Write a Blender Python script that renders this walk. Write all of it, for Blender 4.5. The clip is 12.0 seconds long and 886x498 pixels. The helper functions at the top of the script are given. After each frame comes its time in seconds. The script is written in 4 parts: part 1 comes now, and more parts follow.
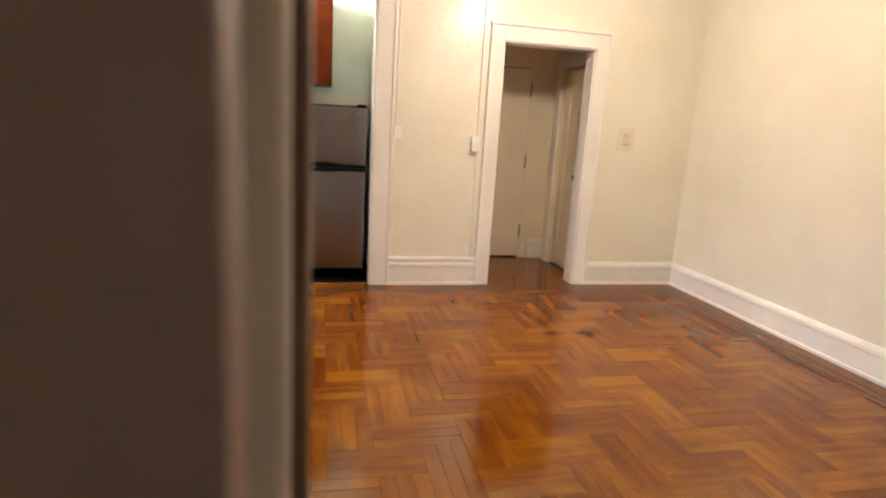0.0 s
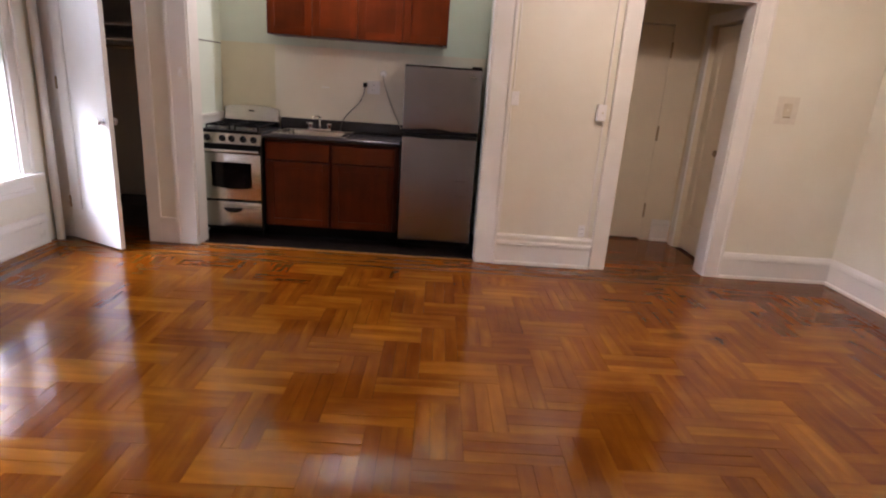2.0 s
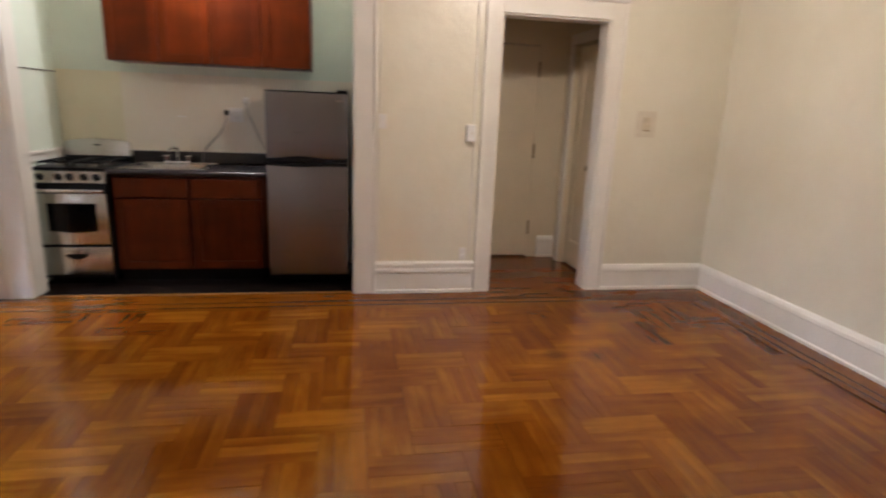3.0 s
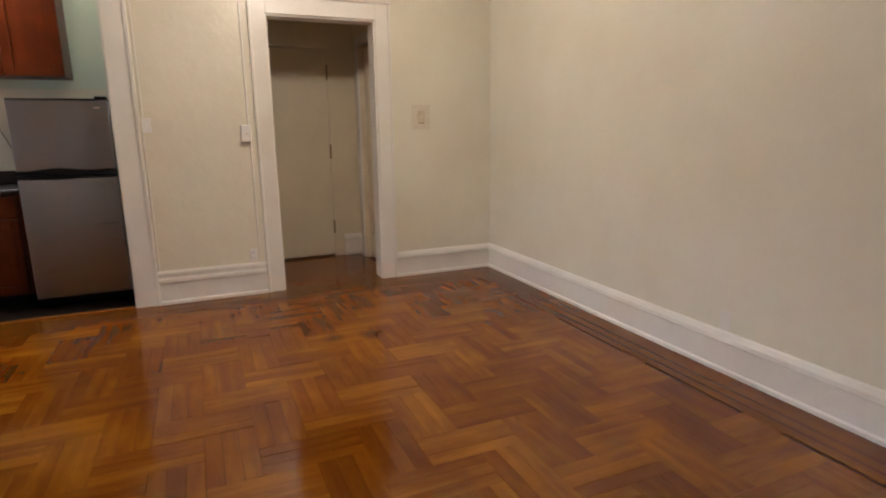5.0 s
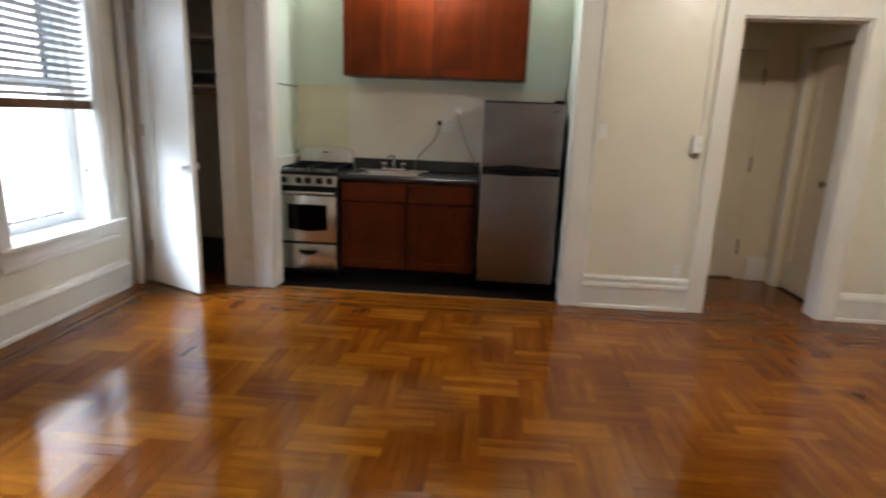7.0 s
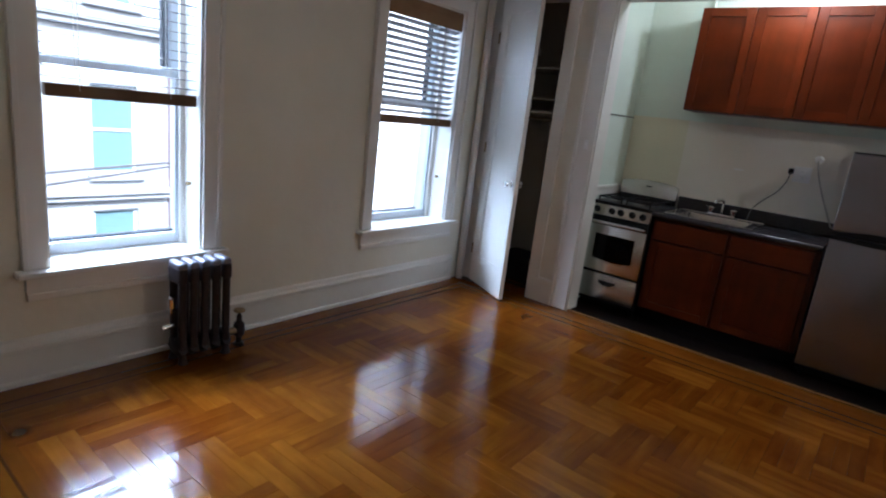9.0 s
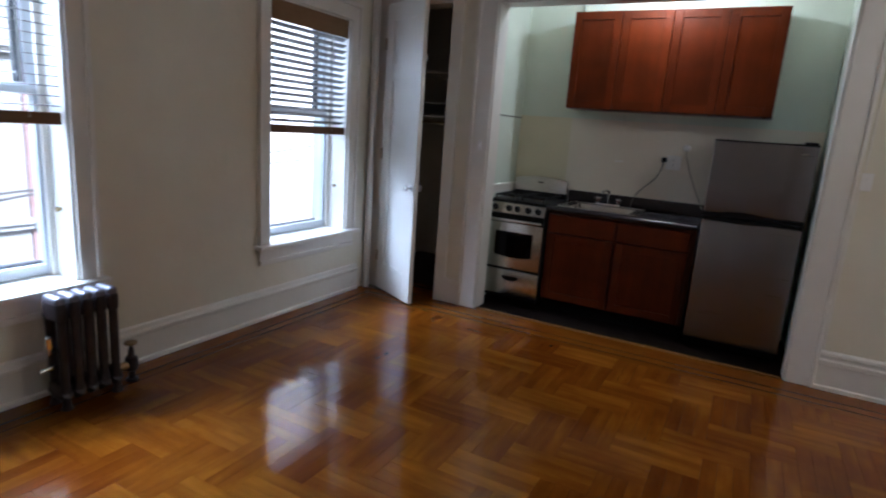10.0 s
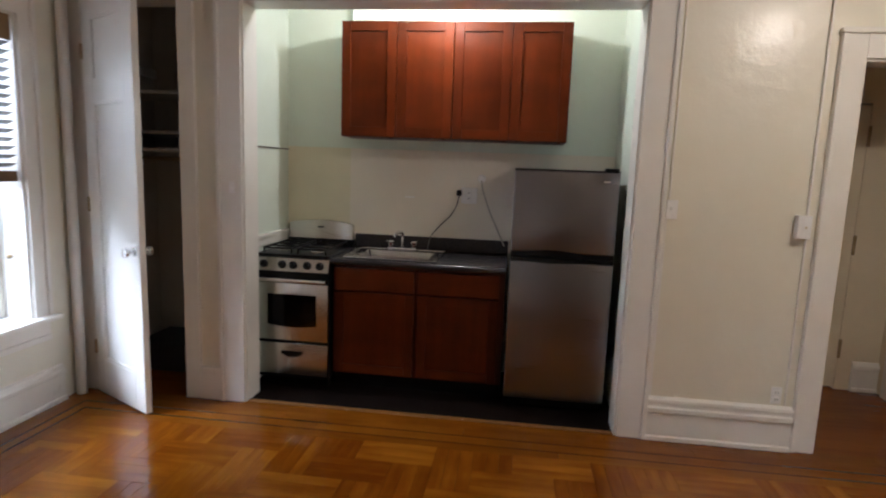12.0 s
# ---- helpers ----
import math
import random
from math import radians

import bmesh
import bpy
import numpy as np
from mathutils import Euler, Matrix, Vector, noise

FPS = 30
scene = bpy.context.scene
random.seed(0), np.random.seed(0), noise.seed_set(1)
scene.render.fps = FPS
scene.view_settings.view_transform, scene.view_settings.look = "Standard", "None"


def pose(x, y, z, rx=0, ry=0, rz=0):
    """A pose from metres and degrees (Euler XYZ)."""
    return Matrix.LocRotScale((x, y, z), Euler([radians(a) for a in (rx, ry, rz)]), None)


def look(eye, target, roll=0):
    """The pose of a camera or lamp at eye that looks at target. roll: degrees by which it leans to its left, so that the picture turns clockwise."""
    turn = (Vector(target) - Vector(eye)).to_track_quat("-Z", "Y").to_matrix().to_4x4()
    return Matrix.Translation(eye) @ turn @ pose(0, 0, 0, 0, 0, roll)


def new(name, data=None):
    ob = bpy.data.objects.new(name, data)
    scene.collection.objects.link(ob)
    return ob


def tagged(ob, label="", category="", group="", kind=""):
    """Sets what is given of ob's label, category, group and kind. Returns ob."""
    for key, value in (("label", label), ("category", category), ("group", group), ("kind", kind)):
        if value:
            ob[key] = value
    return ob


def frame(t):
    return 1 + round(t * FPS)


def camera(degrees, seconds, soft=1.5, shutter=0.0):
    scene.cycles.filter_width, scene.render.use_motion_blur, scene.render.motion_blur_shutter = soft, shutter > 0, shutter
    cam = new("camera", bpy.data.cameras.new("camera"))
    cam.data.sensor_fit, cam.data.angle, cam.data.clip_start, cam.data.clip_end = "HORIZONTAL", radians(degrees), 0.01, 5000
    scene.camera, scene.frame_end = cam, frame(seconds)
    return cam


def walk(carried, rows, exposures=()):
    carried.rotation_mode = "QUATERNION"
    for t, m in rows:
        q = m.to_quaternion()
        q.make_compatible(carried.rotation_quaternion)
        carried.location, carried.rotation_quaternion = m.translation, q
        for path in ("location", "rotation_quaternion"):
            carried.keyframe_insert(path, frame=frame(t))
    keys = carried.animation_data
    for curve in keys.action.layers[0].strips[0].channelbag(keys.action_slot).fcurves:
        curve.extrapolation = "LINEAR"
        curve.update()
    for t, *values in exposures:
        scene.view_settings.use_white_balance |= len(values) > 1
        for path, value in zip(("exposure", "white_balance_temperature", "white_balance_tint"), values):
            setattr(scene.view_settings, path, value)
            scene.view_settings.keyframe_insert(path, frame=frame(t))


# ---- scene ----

cam = camera(76.19, 12.0, soft=2.0, shutter=0.4)
# seconds, x, y, z, tilt, lean, turn
ROWS = [
    (0.00, -3.399, -4.822, 1.393, 77.78, -3.33, -11.90),
    (0.50, -3.265, -4.769, 1.421, 77.31, -1.09, -8.58),
    (1.00, -3.194, -4.725, 1.441, 77.57, -1.58, -6.65),
    (1.50, -3.248, -4.593, 1.416, 74.83, -2.88, -7.60),
    (2.00, -3.336, -4.470, 1.420, 73.36, -3.90, -0.15),
    (2.50, -3.266, -4.355, 1.439, 74.56, -2.72, -0.02),
    (3.00, -3.037, -4.288, 1.426, 76.14, -2.22, -9.56),
    (3.50, -2.805, -4.353, 1.376, 77.11, -1.89, -17.62),
    (3.70, -2.724, -4.390, 1.349, 78.08, -1.94, -20.55),
    (5.30, -2.459, -4.636, 1.278, 77.90, 0.93, -23.33),
    (5.50, -2.521, -4.562, 1.302, 77.07, 0.85, -19.66),
    (6.00, -2.778, -4.359, 1.389, 76.47, -0.06, -10.40),
    (6.50, -3.153, -4.301, 1.445, 76.33, -1.04, -3.89),
    (7.00, -3.588, -4.255, 1.388, 76.80, -2.11, 4.54),
    (7.50, -3.908, -4.323, 1.351, 77.30, -3.60, 12.77),
    (7.70, -3.977, -4.348, 1.346, 77.91, -6.87, 14.53),
    (9.30, -3.264, -4.142, 1.503, 75.95, -5.87, 41.32),
    (9.50, -3.258, -4.174, 1.501, 76.36, -5.90, 38.47),
    (10.00, -3.375, -4.171, 1.468, 77.79, -4.06, 28.64),
    (10.50, -3.546, -4.024, 1.408, 77.90, -3.75, 20.03),
    (11.00, -3.688, -3.765, 1.404, 79.86, -3.42, 13.01),
    (11.50, -3.724, -3.520, 1.458, 82.00, -2.51, 9.11),
    (12.00, -3.618, -3.228, 1.503, 81.86, -2.09, 7.35),
]
EXPOSURES = [(t, stops + 2.3, kelvin, tint) for t, stops, kelvin, tint in ((0.0, 0.65, 6200, 16), (0.5, 0.3, 6200, 25), (1.0, 0.1, 6000, 31), (1.5, -0.02, 5950, 32), (2.5, 0.0, 5700, 21), (3.7, -0.15, 5900, 17), (6.5, -0.2, 5650, 11), (7.5, -0.1, 5250, 8), (9.5, -1.15, 4800, 12), (10.5, -0.93, 5100, 12), (12.0, -0.5, 5500, 15))]
walk(cam, [(t, pose(x, y, z, tilt, lean, turn)) for t, x, y, z, tilt, lean, turn in ROWS], EXPOSURES)

# ---------------------------------------------------------------- light
world = bpy.data.worlds.new("overcast_sky")
scene.world = world
world.use_nodes = True
wn = world.node_tree.nodes
sky = wn.new("ShaderNodeTexSky")
sky.sky_type = "NISHITA"
sky.sun_disc = False
sky.air_density, sky.dust_density, sky.ozone_density = 1.0, 7.0, 0.3
sky.sun_elevation, sky.sun_rotation = radians(39), radians(110)
world.node_tree.links.new(sky.outputs[0], wn["Background"].inputs[0])
wn["Background"].inputs[1].default_value = 0.15

sun_data = bpy.data.lights.new("sun", "SUN")
sun_data.energy, sun_data.angle, sun_data.color = 4.0, radians(6), (1.0, 0.96, 0.9)
sun = new("sun", sun_data)
sun.matrix_world = look((0, 0, 10), (-4.0, 1.5, 6.5))


def lamp(name, kind, at, power, colour, size=0.1, aim=None, size_y=None):
    data = bpy.data.lights.new(name, kind)
    data.energy, data.color = power, colour
    if kind == "AREA":
        data.size = size
        if size_y:
            data.shape, data.size_y = "RECTANGLE", size_y
    else:
        data.shadow_soft_size = size
    ob = new(name, data)
    ob.matrix_world = look(at, aim) if aim else pose(*at)
    return ob


WARM = (1.0, 0.83, 0.62)
CEIL = 2.79
ROOM_LAMP = (-1.75, -1.53, CEIL - 0.15)
KITCHEN_LAMP = (-4.10, 0.36, CEIL - 0.15)
lamp("room_bulb", "POINT", ROOM_LAMP, 17.0, WARM, 0.11)
lamp("kitchen_bulb", "POINT", KITCHEN_LAMP, 13.0, (1.0, 0.95, 0.84), 0.05)
for y, power in ((-2.93, 84), (-0.82, 20)):
    sky_lamp = lamp("sky_light_above_window", "AREA", (-8.3, y, 3.05), power, (0.88, 0.94, 1.0), 2.6, (-5.0, y, 1.3), 1.4)
    sky_lamp.data.spread = radians(96)


# ---------------------------------------------------------------- materials
def node_mat(name):
    m = bpy.data.materials.new(name)
    m.use_nodes = True
    t = m.node_tree
    return m, t, t.nodes["Principled BSDF"]


def ramp(t, fac, stops):
    n = t.nodes.new("ShaderNodeValToRGB")
    while len(n.color_ramp.elements) < len(stops):
        n.color_ramp.elements.new(0.5)
    for e, (p, c) in zip(n.color_ramp.elements, stops):
        e.position, e.color = p, (*c, 1)
    t.links.new(fac, n.inputs[0])
    return n.outputs[0]


def noise_tex(t, vec, scale, detail=4, rough=0.55):
    n = t.nodes.new("ShaderNodeTexNoise")
    n.inputs["Scale"].default_value, n.inputs["Detail"].default_value, n.inputs["Roughness"].default_value = scale, detail, rough
    t.links.new(vec, n.inputs["Vector"])
    return n.outputs["Fac"]


def math_node(t, op, a, b):
    n = t.nodes.new("ShaderNodeMath")
    n.operation = op
    for i, v in enumerate((a, b)):
        if isinstance(v, (int, float)):
            n.inputs[i].default_value = v
        else:
            t.links.new(v, n.inputs[i])
    return n.outputs[0]


def stretch(t, vec, scale):
    n = t.nodes.new("ShaderNodeMapping")
    n.inputs["Scale"].default_value = scale
    t.links.new(vec, n.inputs["Vector"])
    return n.outputs[0]


def bump(t, bsdf, height, strength, distance):
    n = t.nodes.new("ShaderNodeBump")
    n.inputs["Strength"].default_value, n.inputs["Distance"].default_value = strength, distance
    t.links.new(height, n.inputs["Height"])
    t.links.new(n.outputs[0], bsdf.inputs["Normal"])


def painted(name, colour, rough=0.45, relief=0.35, size=9.0, dirt=0.10, coat=0.0):
    """Old paint: many coats, softly lumpy, slightly stained."""
    m, t, b = node_mat(name)
    co = t.nodes.new("ShaderNodeTexCoord").outputs["Object"]
    big = noise_tex(t, co, 1.3, 5)
    fine = noise_tex(t, co, 38.0, 4)
    mix = math_node(t, "ADD", math_node(t, "MULTIPLY", big, 0.94), math_node(t, "MULTIPLY", fine, 0.06))
    dark = tuple(c * (1 - dirt) * k for c, k in zip(colour, (0.99, 0.97, 0.93)))
    t.links.new(ramp(t, mix, [(0.30, dark), (0.62, colour)]), b.inputs["Base Color"])
    lump = math_node(t, "ADD", math_node(t, "MULTIPLY", noise_tex(t, co, size, 3), 1.0), math_node(t, "MULTIPLY", noise_tex(t, co, 34.0, 2), 0.22))
    bump(t, b, lump, relief, 0.006)
    t.links.new(math_node(t, "ADD", math_node(t, "MULTIPLY", big, 0.12), rough - 0.06), b.inputs["Roughness"])
    b.inputs["Coat Weight"].default_value, b.inputs["Coat Roughness"].default_value = coat, 0.21
    t.links.new(b.inputs["Normal"].links[0].from_socket, b.inputs["Coat Normal"])
    return m


def plain(name, colour, rough=0.5, metal=0.0, vary=0.12, scale=25.0):
    m, t, b = node_mat(name)
    co = t.nodes.new("ShaderNodeTexCoord").outputs["Object"]
    f = noise_tex(t, co, scale, 4)
    t.links.new(ramp(t, f, [(0.3, tuple(c * (1 - vary) for c in colour)), (0.7, tuple(min(1, c * (1 + vary)) for c in colour))]), b.inputs["Base Color"])
    t.links.new(math_node(t, "ADD", math_node(t, "MULTIPLY", f, 0.14), max(0.02, rough - 0.07)), b.inputs["Roughness"])
    b.inputs["Metallic"].default_value = metal
    return m


def steel(name, colour, rough, axis):
    """Brushed steel, with the grain along one axis."""
    m, t, b = node_mat(name)
    co = t.nodes.new("ShaderNodeTexCoord").outputs["Object"]
    sc = [260.0, 260.0, 260.0]
    sc[axis] = 3.0
    cloud = noise_tex(t, co, 3.0, 4)
    g = noise_tex(t, stretch(t, co, sc), 1.0, 1)
    t.links.new(ramp(t, cloud, [(0.3, tuple(c * 0.92 for c in colour)), (0.7, colour)]), b.inputs["Base Color"])
    t.links.new(math_node(t, "ADD", math_node(t, "MULTIPLY", g, 0.015), rough), b.inputs["Roughness"])
    b.inputs["Anisotropic"].default_value = 0.4
    b.inputs["Metallic"].default_value = 1.0
    return m


def stained_wood(name, dark, light, grain_axis=2, rough=0.33, coat=0.08):
    m, t, b = node_mat(name)
    co = t.nodes.new("ShaderNodeTexCoord").outputs["Object"]
    sc = [26.0, 26.0, 26.0]
    sc[grain_axis] = 1.6
    g = noise_tex(t, stretch(t, co, sc), 1.0, 6, 0.62)
    cloud = noise_tex(t, co, 4.5, 4)
    rnd = t.nodes.new("ShaderNodeObjectInfo").outputs["Random"]
    f = math_node(t, "ADD", math_node(t, "MULTIPLY", g, 0.24), math_node(t, "ADD", math_node(t, "MULTIPLY", cloud, 0.42), math_node(t, "MULTIPLY", rnd, 0.12)))
    t.links.new(ramp(t, f, [(0.22, dark), (0.56, light)]), b.inputs["Base Color"])
    t.links.new(math_node(t, "ADD", math_node(t, "MULTIPLY", g, 0.14), rough - 0.07), b.inputs["Roughness"])
    b.inputs["Specular IOR Level"].default_value = 0.18
    b.inputs["Coat Weight"].default_value, b.inputs["Coat Roughness"].default_value = coat, 0.2
    bump(t, b, g, 0.08, 0.001)
    return m


def floor_wood(name, tones, gap_wear=True):
    """Varnished oak strips; UV runs along (u) and across (v) each strip, in metres."""
    m, t, b = node_mat(name)
    uv = t.nodes.new("ShaderNodeTexCoord").outputs["UV"]
    co = t.nodes.new("ShaderNodeNewGeometry")
    rnd = math_node(t, "FRACT", math_node(t, "ADD", t.nodes.new("ShaderNodeObjectInfo").outputs["Random"], co.outputs["Random Per Island"]), 0.0)
    off = t.nodes.new("ShaderNodeCombineXYZ")
    t.links.new(math_node(t, "MULTIPLY", rnd, 37.0), off.inputs[0])
    t.links.new(math_node(t, "MULTIPLY", rnd, 91.0), off.inputs[1])
    add = t.nodes.new("ShaderNodeVectorMath")
    add.operation = "ADD"
    t.links.new(uv, add.inputs[0])
    t.links.new(off.outputs[0], add.inputs[1])
    v = add.outputs[0]
    grain = noise_tex(t, stretch(t, v, (3.0, 20.0, 1.0)), 1.0, 4, 0.55)
    figure = noise_tex(t, stretch(t, v, (2.2, 11.0, 1.0)), 1.0, 2, 0.5)
    place = noise_tex(t, co.outputs["Position"], 1.7, 5, 0.6)
    # strips of one block come from one board: the block's number is held in u
    sep = t.nodes.new("ShaderNodeSeparateXYZ")
    t.links.new(uv, sep.inputs[0])
    white = t.nodes.new("ShaderNodeTexWhiteNoise")
    white.noise_dimensions = "1D"
    t.links.new(math_node(t, "FLOOR", math_node(t, "MULTIPLY", sep.outputs[0], 0.1), 0.0), white.inputs["W"])
    block = white.outputs["Value"]
    f = math_node(t, "ADD", math_node(t, "MULTIPLY", grain, 0.22), math_node(t, "ADD", math_node(t, "MULTIPLY", figure, 0.22), 0.075))
    # boards of odd number lie across the room, with redder, darker grain
    odd = math_node(t, "MODULO", math_node(t, "FLOOR", math_node(t, "MULTIPLY", sep.outputs[0], 0.1), 0.0), 2.0)
    f = math_node(t, "SUBTRACT", f, math_node(t, "MULTIPLY", odd, 0.022))
    f = math_node(t, "ADD", f, math_node(t, "ADD", math_node(t, "ADD", math_node(t, "MULTIPLY", rnd, 0.10), math_node(t, "MULTIPLY", block, 0.11)), math_node(t, "MULTIPLY", place, 0.38)))
    colour = ramp(t, f, tones)
    # old water stains with ragged edges; the radiator's dark patch paints shadow and dirt
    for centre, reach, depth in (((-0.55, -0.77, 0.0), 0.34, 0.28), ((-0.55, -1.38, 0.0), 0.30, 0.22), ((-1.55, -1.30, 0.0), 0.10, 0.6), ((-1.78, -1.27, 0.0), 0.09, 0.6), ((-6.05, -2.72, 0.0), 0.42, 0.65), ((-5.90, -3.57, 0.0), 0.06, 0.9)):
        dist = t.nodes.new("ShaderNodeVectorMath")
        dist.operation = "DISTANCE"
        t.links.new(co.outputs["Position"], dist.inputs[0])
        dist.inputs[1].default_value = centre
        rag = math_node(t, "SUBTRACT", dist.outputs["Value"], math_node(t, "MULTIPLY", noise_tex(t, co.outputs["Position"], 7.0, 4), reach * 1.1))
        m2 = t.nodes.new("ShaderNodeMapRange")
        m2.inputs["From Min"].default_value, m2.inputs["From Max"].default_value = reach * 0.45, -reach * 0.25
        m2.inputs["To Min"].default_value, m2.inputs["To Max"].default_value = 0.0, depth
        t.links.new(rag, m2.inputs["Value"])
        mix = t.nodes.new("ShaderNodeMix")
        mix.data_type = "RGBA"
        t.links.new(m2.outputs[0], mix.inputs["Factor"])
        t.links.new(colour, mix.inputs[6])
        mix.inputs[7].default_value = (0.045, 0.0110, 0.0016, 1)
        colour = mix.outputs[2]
    t.links.new(colour, b.inputs["Base Color"])
    ripple = noise_tex(t, stretch(t, v, (3.0, 16.0, 1.0)), 1.0, 2)
    wear = noise_tex(t, co.outputs["Position"], 5.0, 4)
    t.links.new(math_node(t, "ADD", math_node(t, "MULTIPLY", wear, 0.16), 0.08), b.inputs["Roughness"])
    b.inputs["Specular IOR Level"].default_value = 0.0
    b.inputs["Coat Weight"].default_value, b.inputs["Coat Roughness"].default_value, b.inputs["Coat IOR"].default_value = 0.88, 0.10, 1.47
    h = math_node(t, "ADD", math_node(t, "MULTIPLY", ripple, 1.0), math_node(t, "MULTIPLY", grain, 0.10))
    bump(t, b, h, 0.30, 0.004)
    n = b.inputs["Normal"].links[0].from_socket
    t.links.new(n, b.inputs["Coat Normal"])
    return m


def glass(name, tint=(0.95, 0.98, 1.0)):
    m, t, b = node_mat(name)
    b.inputs["Base Color"].default_value = (*tint, 1)
    b.inputs["Roughness"].default_value, b.inputs["Transmission Weight"].default_value, b.inputs["IOR"].default_value = 0.01, 1.0, 1.45
    return m


def glowing(name, colour, strength):
    m, t, b = node_mat(name)
    b.inputs["Base Color"].default_value = (0.9, 0.88, 0.82, 1)
    b.inputs["Emission Color"].default_value, b.inputs["Emission Strength"].default_value = (*colour, 1), strength
    return m


WALL = painted("wall_paint_cream", (0.84, 0.805, 0.675), 0.40, 0.42, 12.0, 0.07, 0.36)
TRIM = painted("trim_paint_white", (0.87, 0.845, 0.785), 0.30, 0.25, 14.0, 0.09)
HALLPAINT = painted("hall_paint_yellowed", (0.82, 0.735, 0.55), 0.34, 0.3, 7.0, 0.10)
MINT = painted("kitchen_paint_mint", (0.75, 0.82, 0.72), 0.36, 0.30, 8.0, 0.08)
BOARD = painted("backsplash_board_cream", (0.80, 0.755, 0.57), 0.34, 0.2, 10.0, 0.10)
SPLASH = painted("splash_panel_white", (0.84, 0.79, 0.68), 0.32, 0.12, 10.0, 0.06)
CEILING = painted("ceiling_paint_white", (0.88, 0.865, 0.82), 0.6, 0.3, 6.0, 0.08)
# closet paint darker than the room's: the recess's shade is in the colour
CLOSET = painted("closet_paint_shaded", (0.62, 0.57, 0.50), 0.6, 0.3, 6.0, 0.15)
DOORBROWN = painted("door_paint_dark_brown", (0.46, 0.375, 0.375), 0.4, 0.25, 12.0, 0.15)
CASING_BROWN = painted("door_edge_brown", (0.22, 0.14, 0.10), 0.4, 0.2, 12.0, 0.15)
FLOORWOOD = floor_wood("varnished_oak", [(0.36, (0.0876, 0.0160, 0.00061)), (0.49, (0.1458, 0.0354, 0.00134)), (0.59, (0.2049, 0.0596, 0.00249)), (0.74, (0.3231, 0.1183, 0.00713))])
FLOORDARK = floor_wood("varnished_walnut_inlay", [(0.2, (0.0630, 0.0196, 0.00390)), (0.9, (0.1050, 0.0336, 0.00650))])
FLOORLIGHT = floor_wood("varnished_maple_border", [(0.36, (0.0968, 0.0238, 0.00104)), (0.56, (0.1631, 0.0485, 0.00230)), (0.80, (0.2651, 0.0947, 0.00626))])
SUBFLOOR = plain("dark_joint_filler", (0.075, 0.026, 0.008), 0.6)
HALLWOOD = floor_wood("varnished_hall_oak", [(0.3, (0.10, 0.023, 0.001)), (0.6, (0.19, 0.050, 0.0024)), (0.95, (0.28, 0.085, 0.006))])
CHERRY = stained_wood("cherry_stained_maple", (0.038, 0.0054, 0.0006), (0.122, 0.0200, 0.0019))
CHERRY_H = stained_wood("cherry_stained_maple_rail", (0.038, 0.0054, 0.0006), (0.130, 0.0218, 0.0021), 0)
CHERRY_DARK = stained_wood("cherry_cabinet_side", (0.045, 0.008, 0.003), (0.10, 0.02, 0.006))
KICK = plain("black_toe_kick", (0.006, 0.005, 0.004), 0.6)
KICK.node_tree.nodes["Principled BSDF"].inputs["Specular IOR Level"].default_value = 0.12
COUNTER = plain("charcoal_laminate", (0.030, 0.027, 0.030), 0.22, 0.0, 0.35, 120.0)
STEEL_V = steel("brushed_steel_fridge", (0.275, 0.255, 0.265), 0.27, 0)
STEEL_H = steel("brushed_steel_oven", (0.60, 0.575, 0.54), 0.25, 0)
SINKSTEEL = steel("sink_steel", (0.66, 0.65, 0.63), 0.17, 0)
CHROME = plain("chrome", (0.78, 0.78, 0.80), 0.10, 1.0, 0.04)
BRASS = plain("tarnished_brass", (0.36, 0.27, 0.15), 0.32, 1.0, 0.2)
BLACK = plain("black_enamel", (0.007, 0.007, 0.008), 0.30)
BLACK.node_tree.nodes["Principled BSDF"].inputs["Specular IOR Level"].default_value = 0.22
IRON = plain("cast_iron_grate", (0.008, 0.008, 0.009), 0.55)
IRON.node_tree.nodes["Principled BSDF"].inputs["Specular IOR Level"].default_value = 0.15
BLACKPLASTIC = plain("black_plastic", (0.008, 0.008, 0.009), 0.40)
BLACKPLASTIC.node_tree.nodes["Principled BSDF"].inputs["Specular IOR Level"].default_value = 0.15
OVENGLASS = plain("black_oven_glass", (0.002, 0.002, 0.003), 0.12, 0.0, 0.02)
OVENGLASS.node_tree.nodes["Principled BSDF"].inputs["Specular IOR Level"].default_value = 0.18
RADIATOR = plain("dark_bronze_radiator_paint", (0.024, 0.017, 0.019), 0.42, 0.1, 0.3, 18.0)
# paler than the radiator body: light on its top edges put into the colour
RADTOP = plain("lit_silver_radiator_top", (0.19, 0.18, 0.21), 0.42, 0.5, 0.2, 18.0)
PLASTIC = plain("white_plastic", (0.88, 0.87, 0.84), 0.35, 0.0, 0.05)
IVORYPLATE = plain("ivory_switch_plate", (0.74, 0.68, 0.55), 0.35, 0.0, 0.05)
IVORY = plain("ivory_plastic", (0.66, 0.58, 0.42), 0.4, 0.0, 0.08)
BLIND = plain("grey_brown_blind_slat", (0.17, 0.15, 0.135), 0.4, 0.0, 0.06)
BAMBOO = stained_wood("honey_wood_valance", (0.20, 0.115, 0.05), (0.34, 0.21, 0.10), 1, 0.4, 0.1)
BAMBOO_DARK = stained_wood("brown_bottom_rail", (0.12, 0.062, 0.028), (0.22, 0.125, 0.06), 1, 0.4, 0.1)
CORD = plain("white_cord", (0.7, 0.68, 0.62), 0.6)
GREYCORD = plain("grey_cord", (0.10, 0.09, 0.085), 0.5)
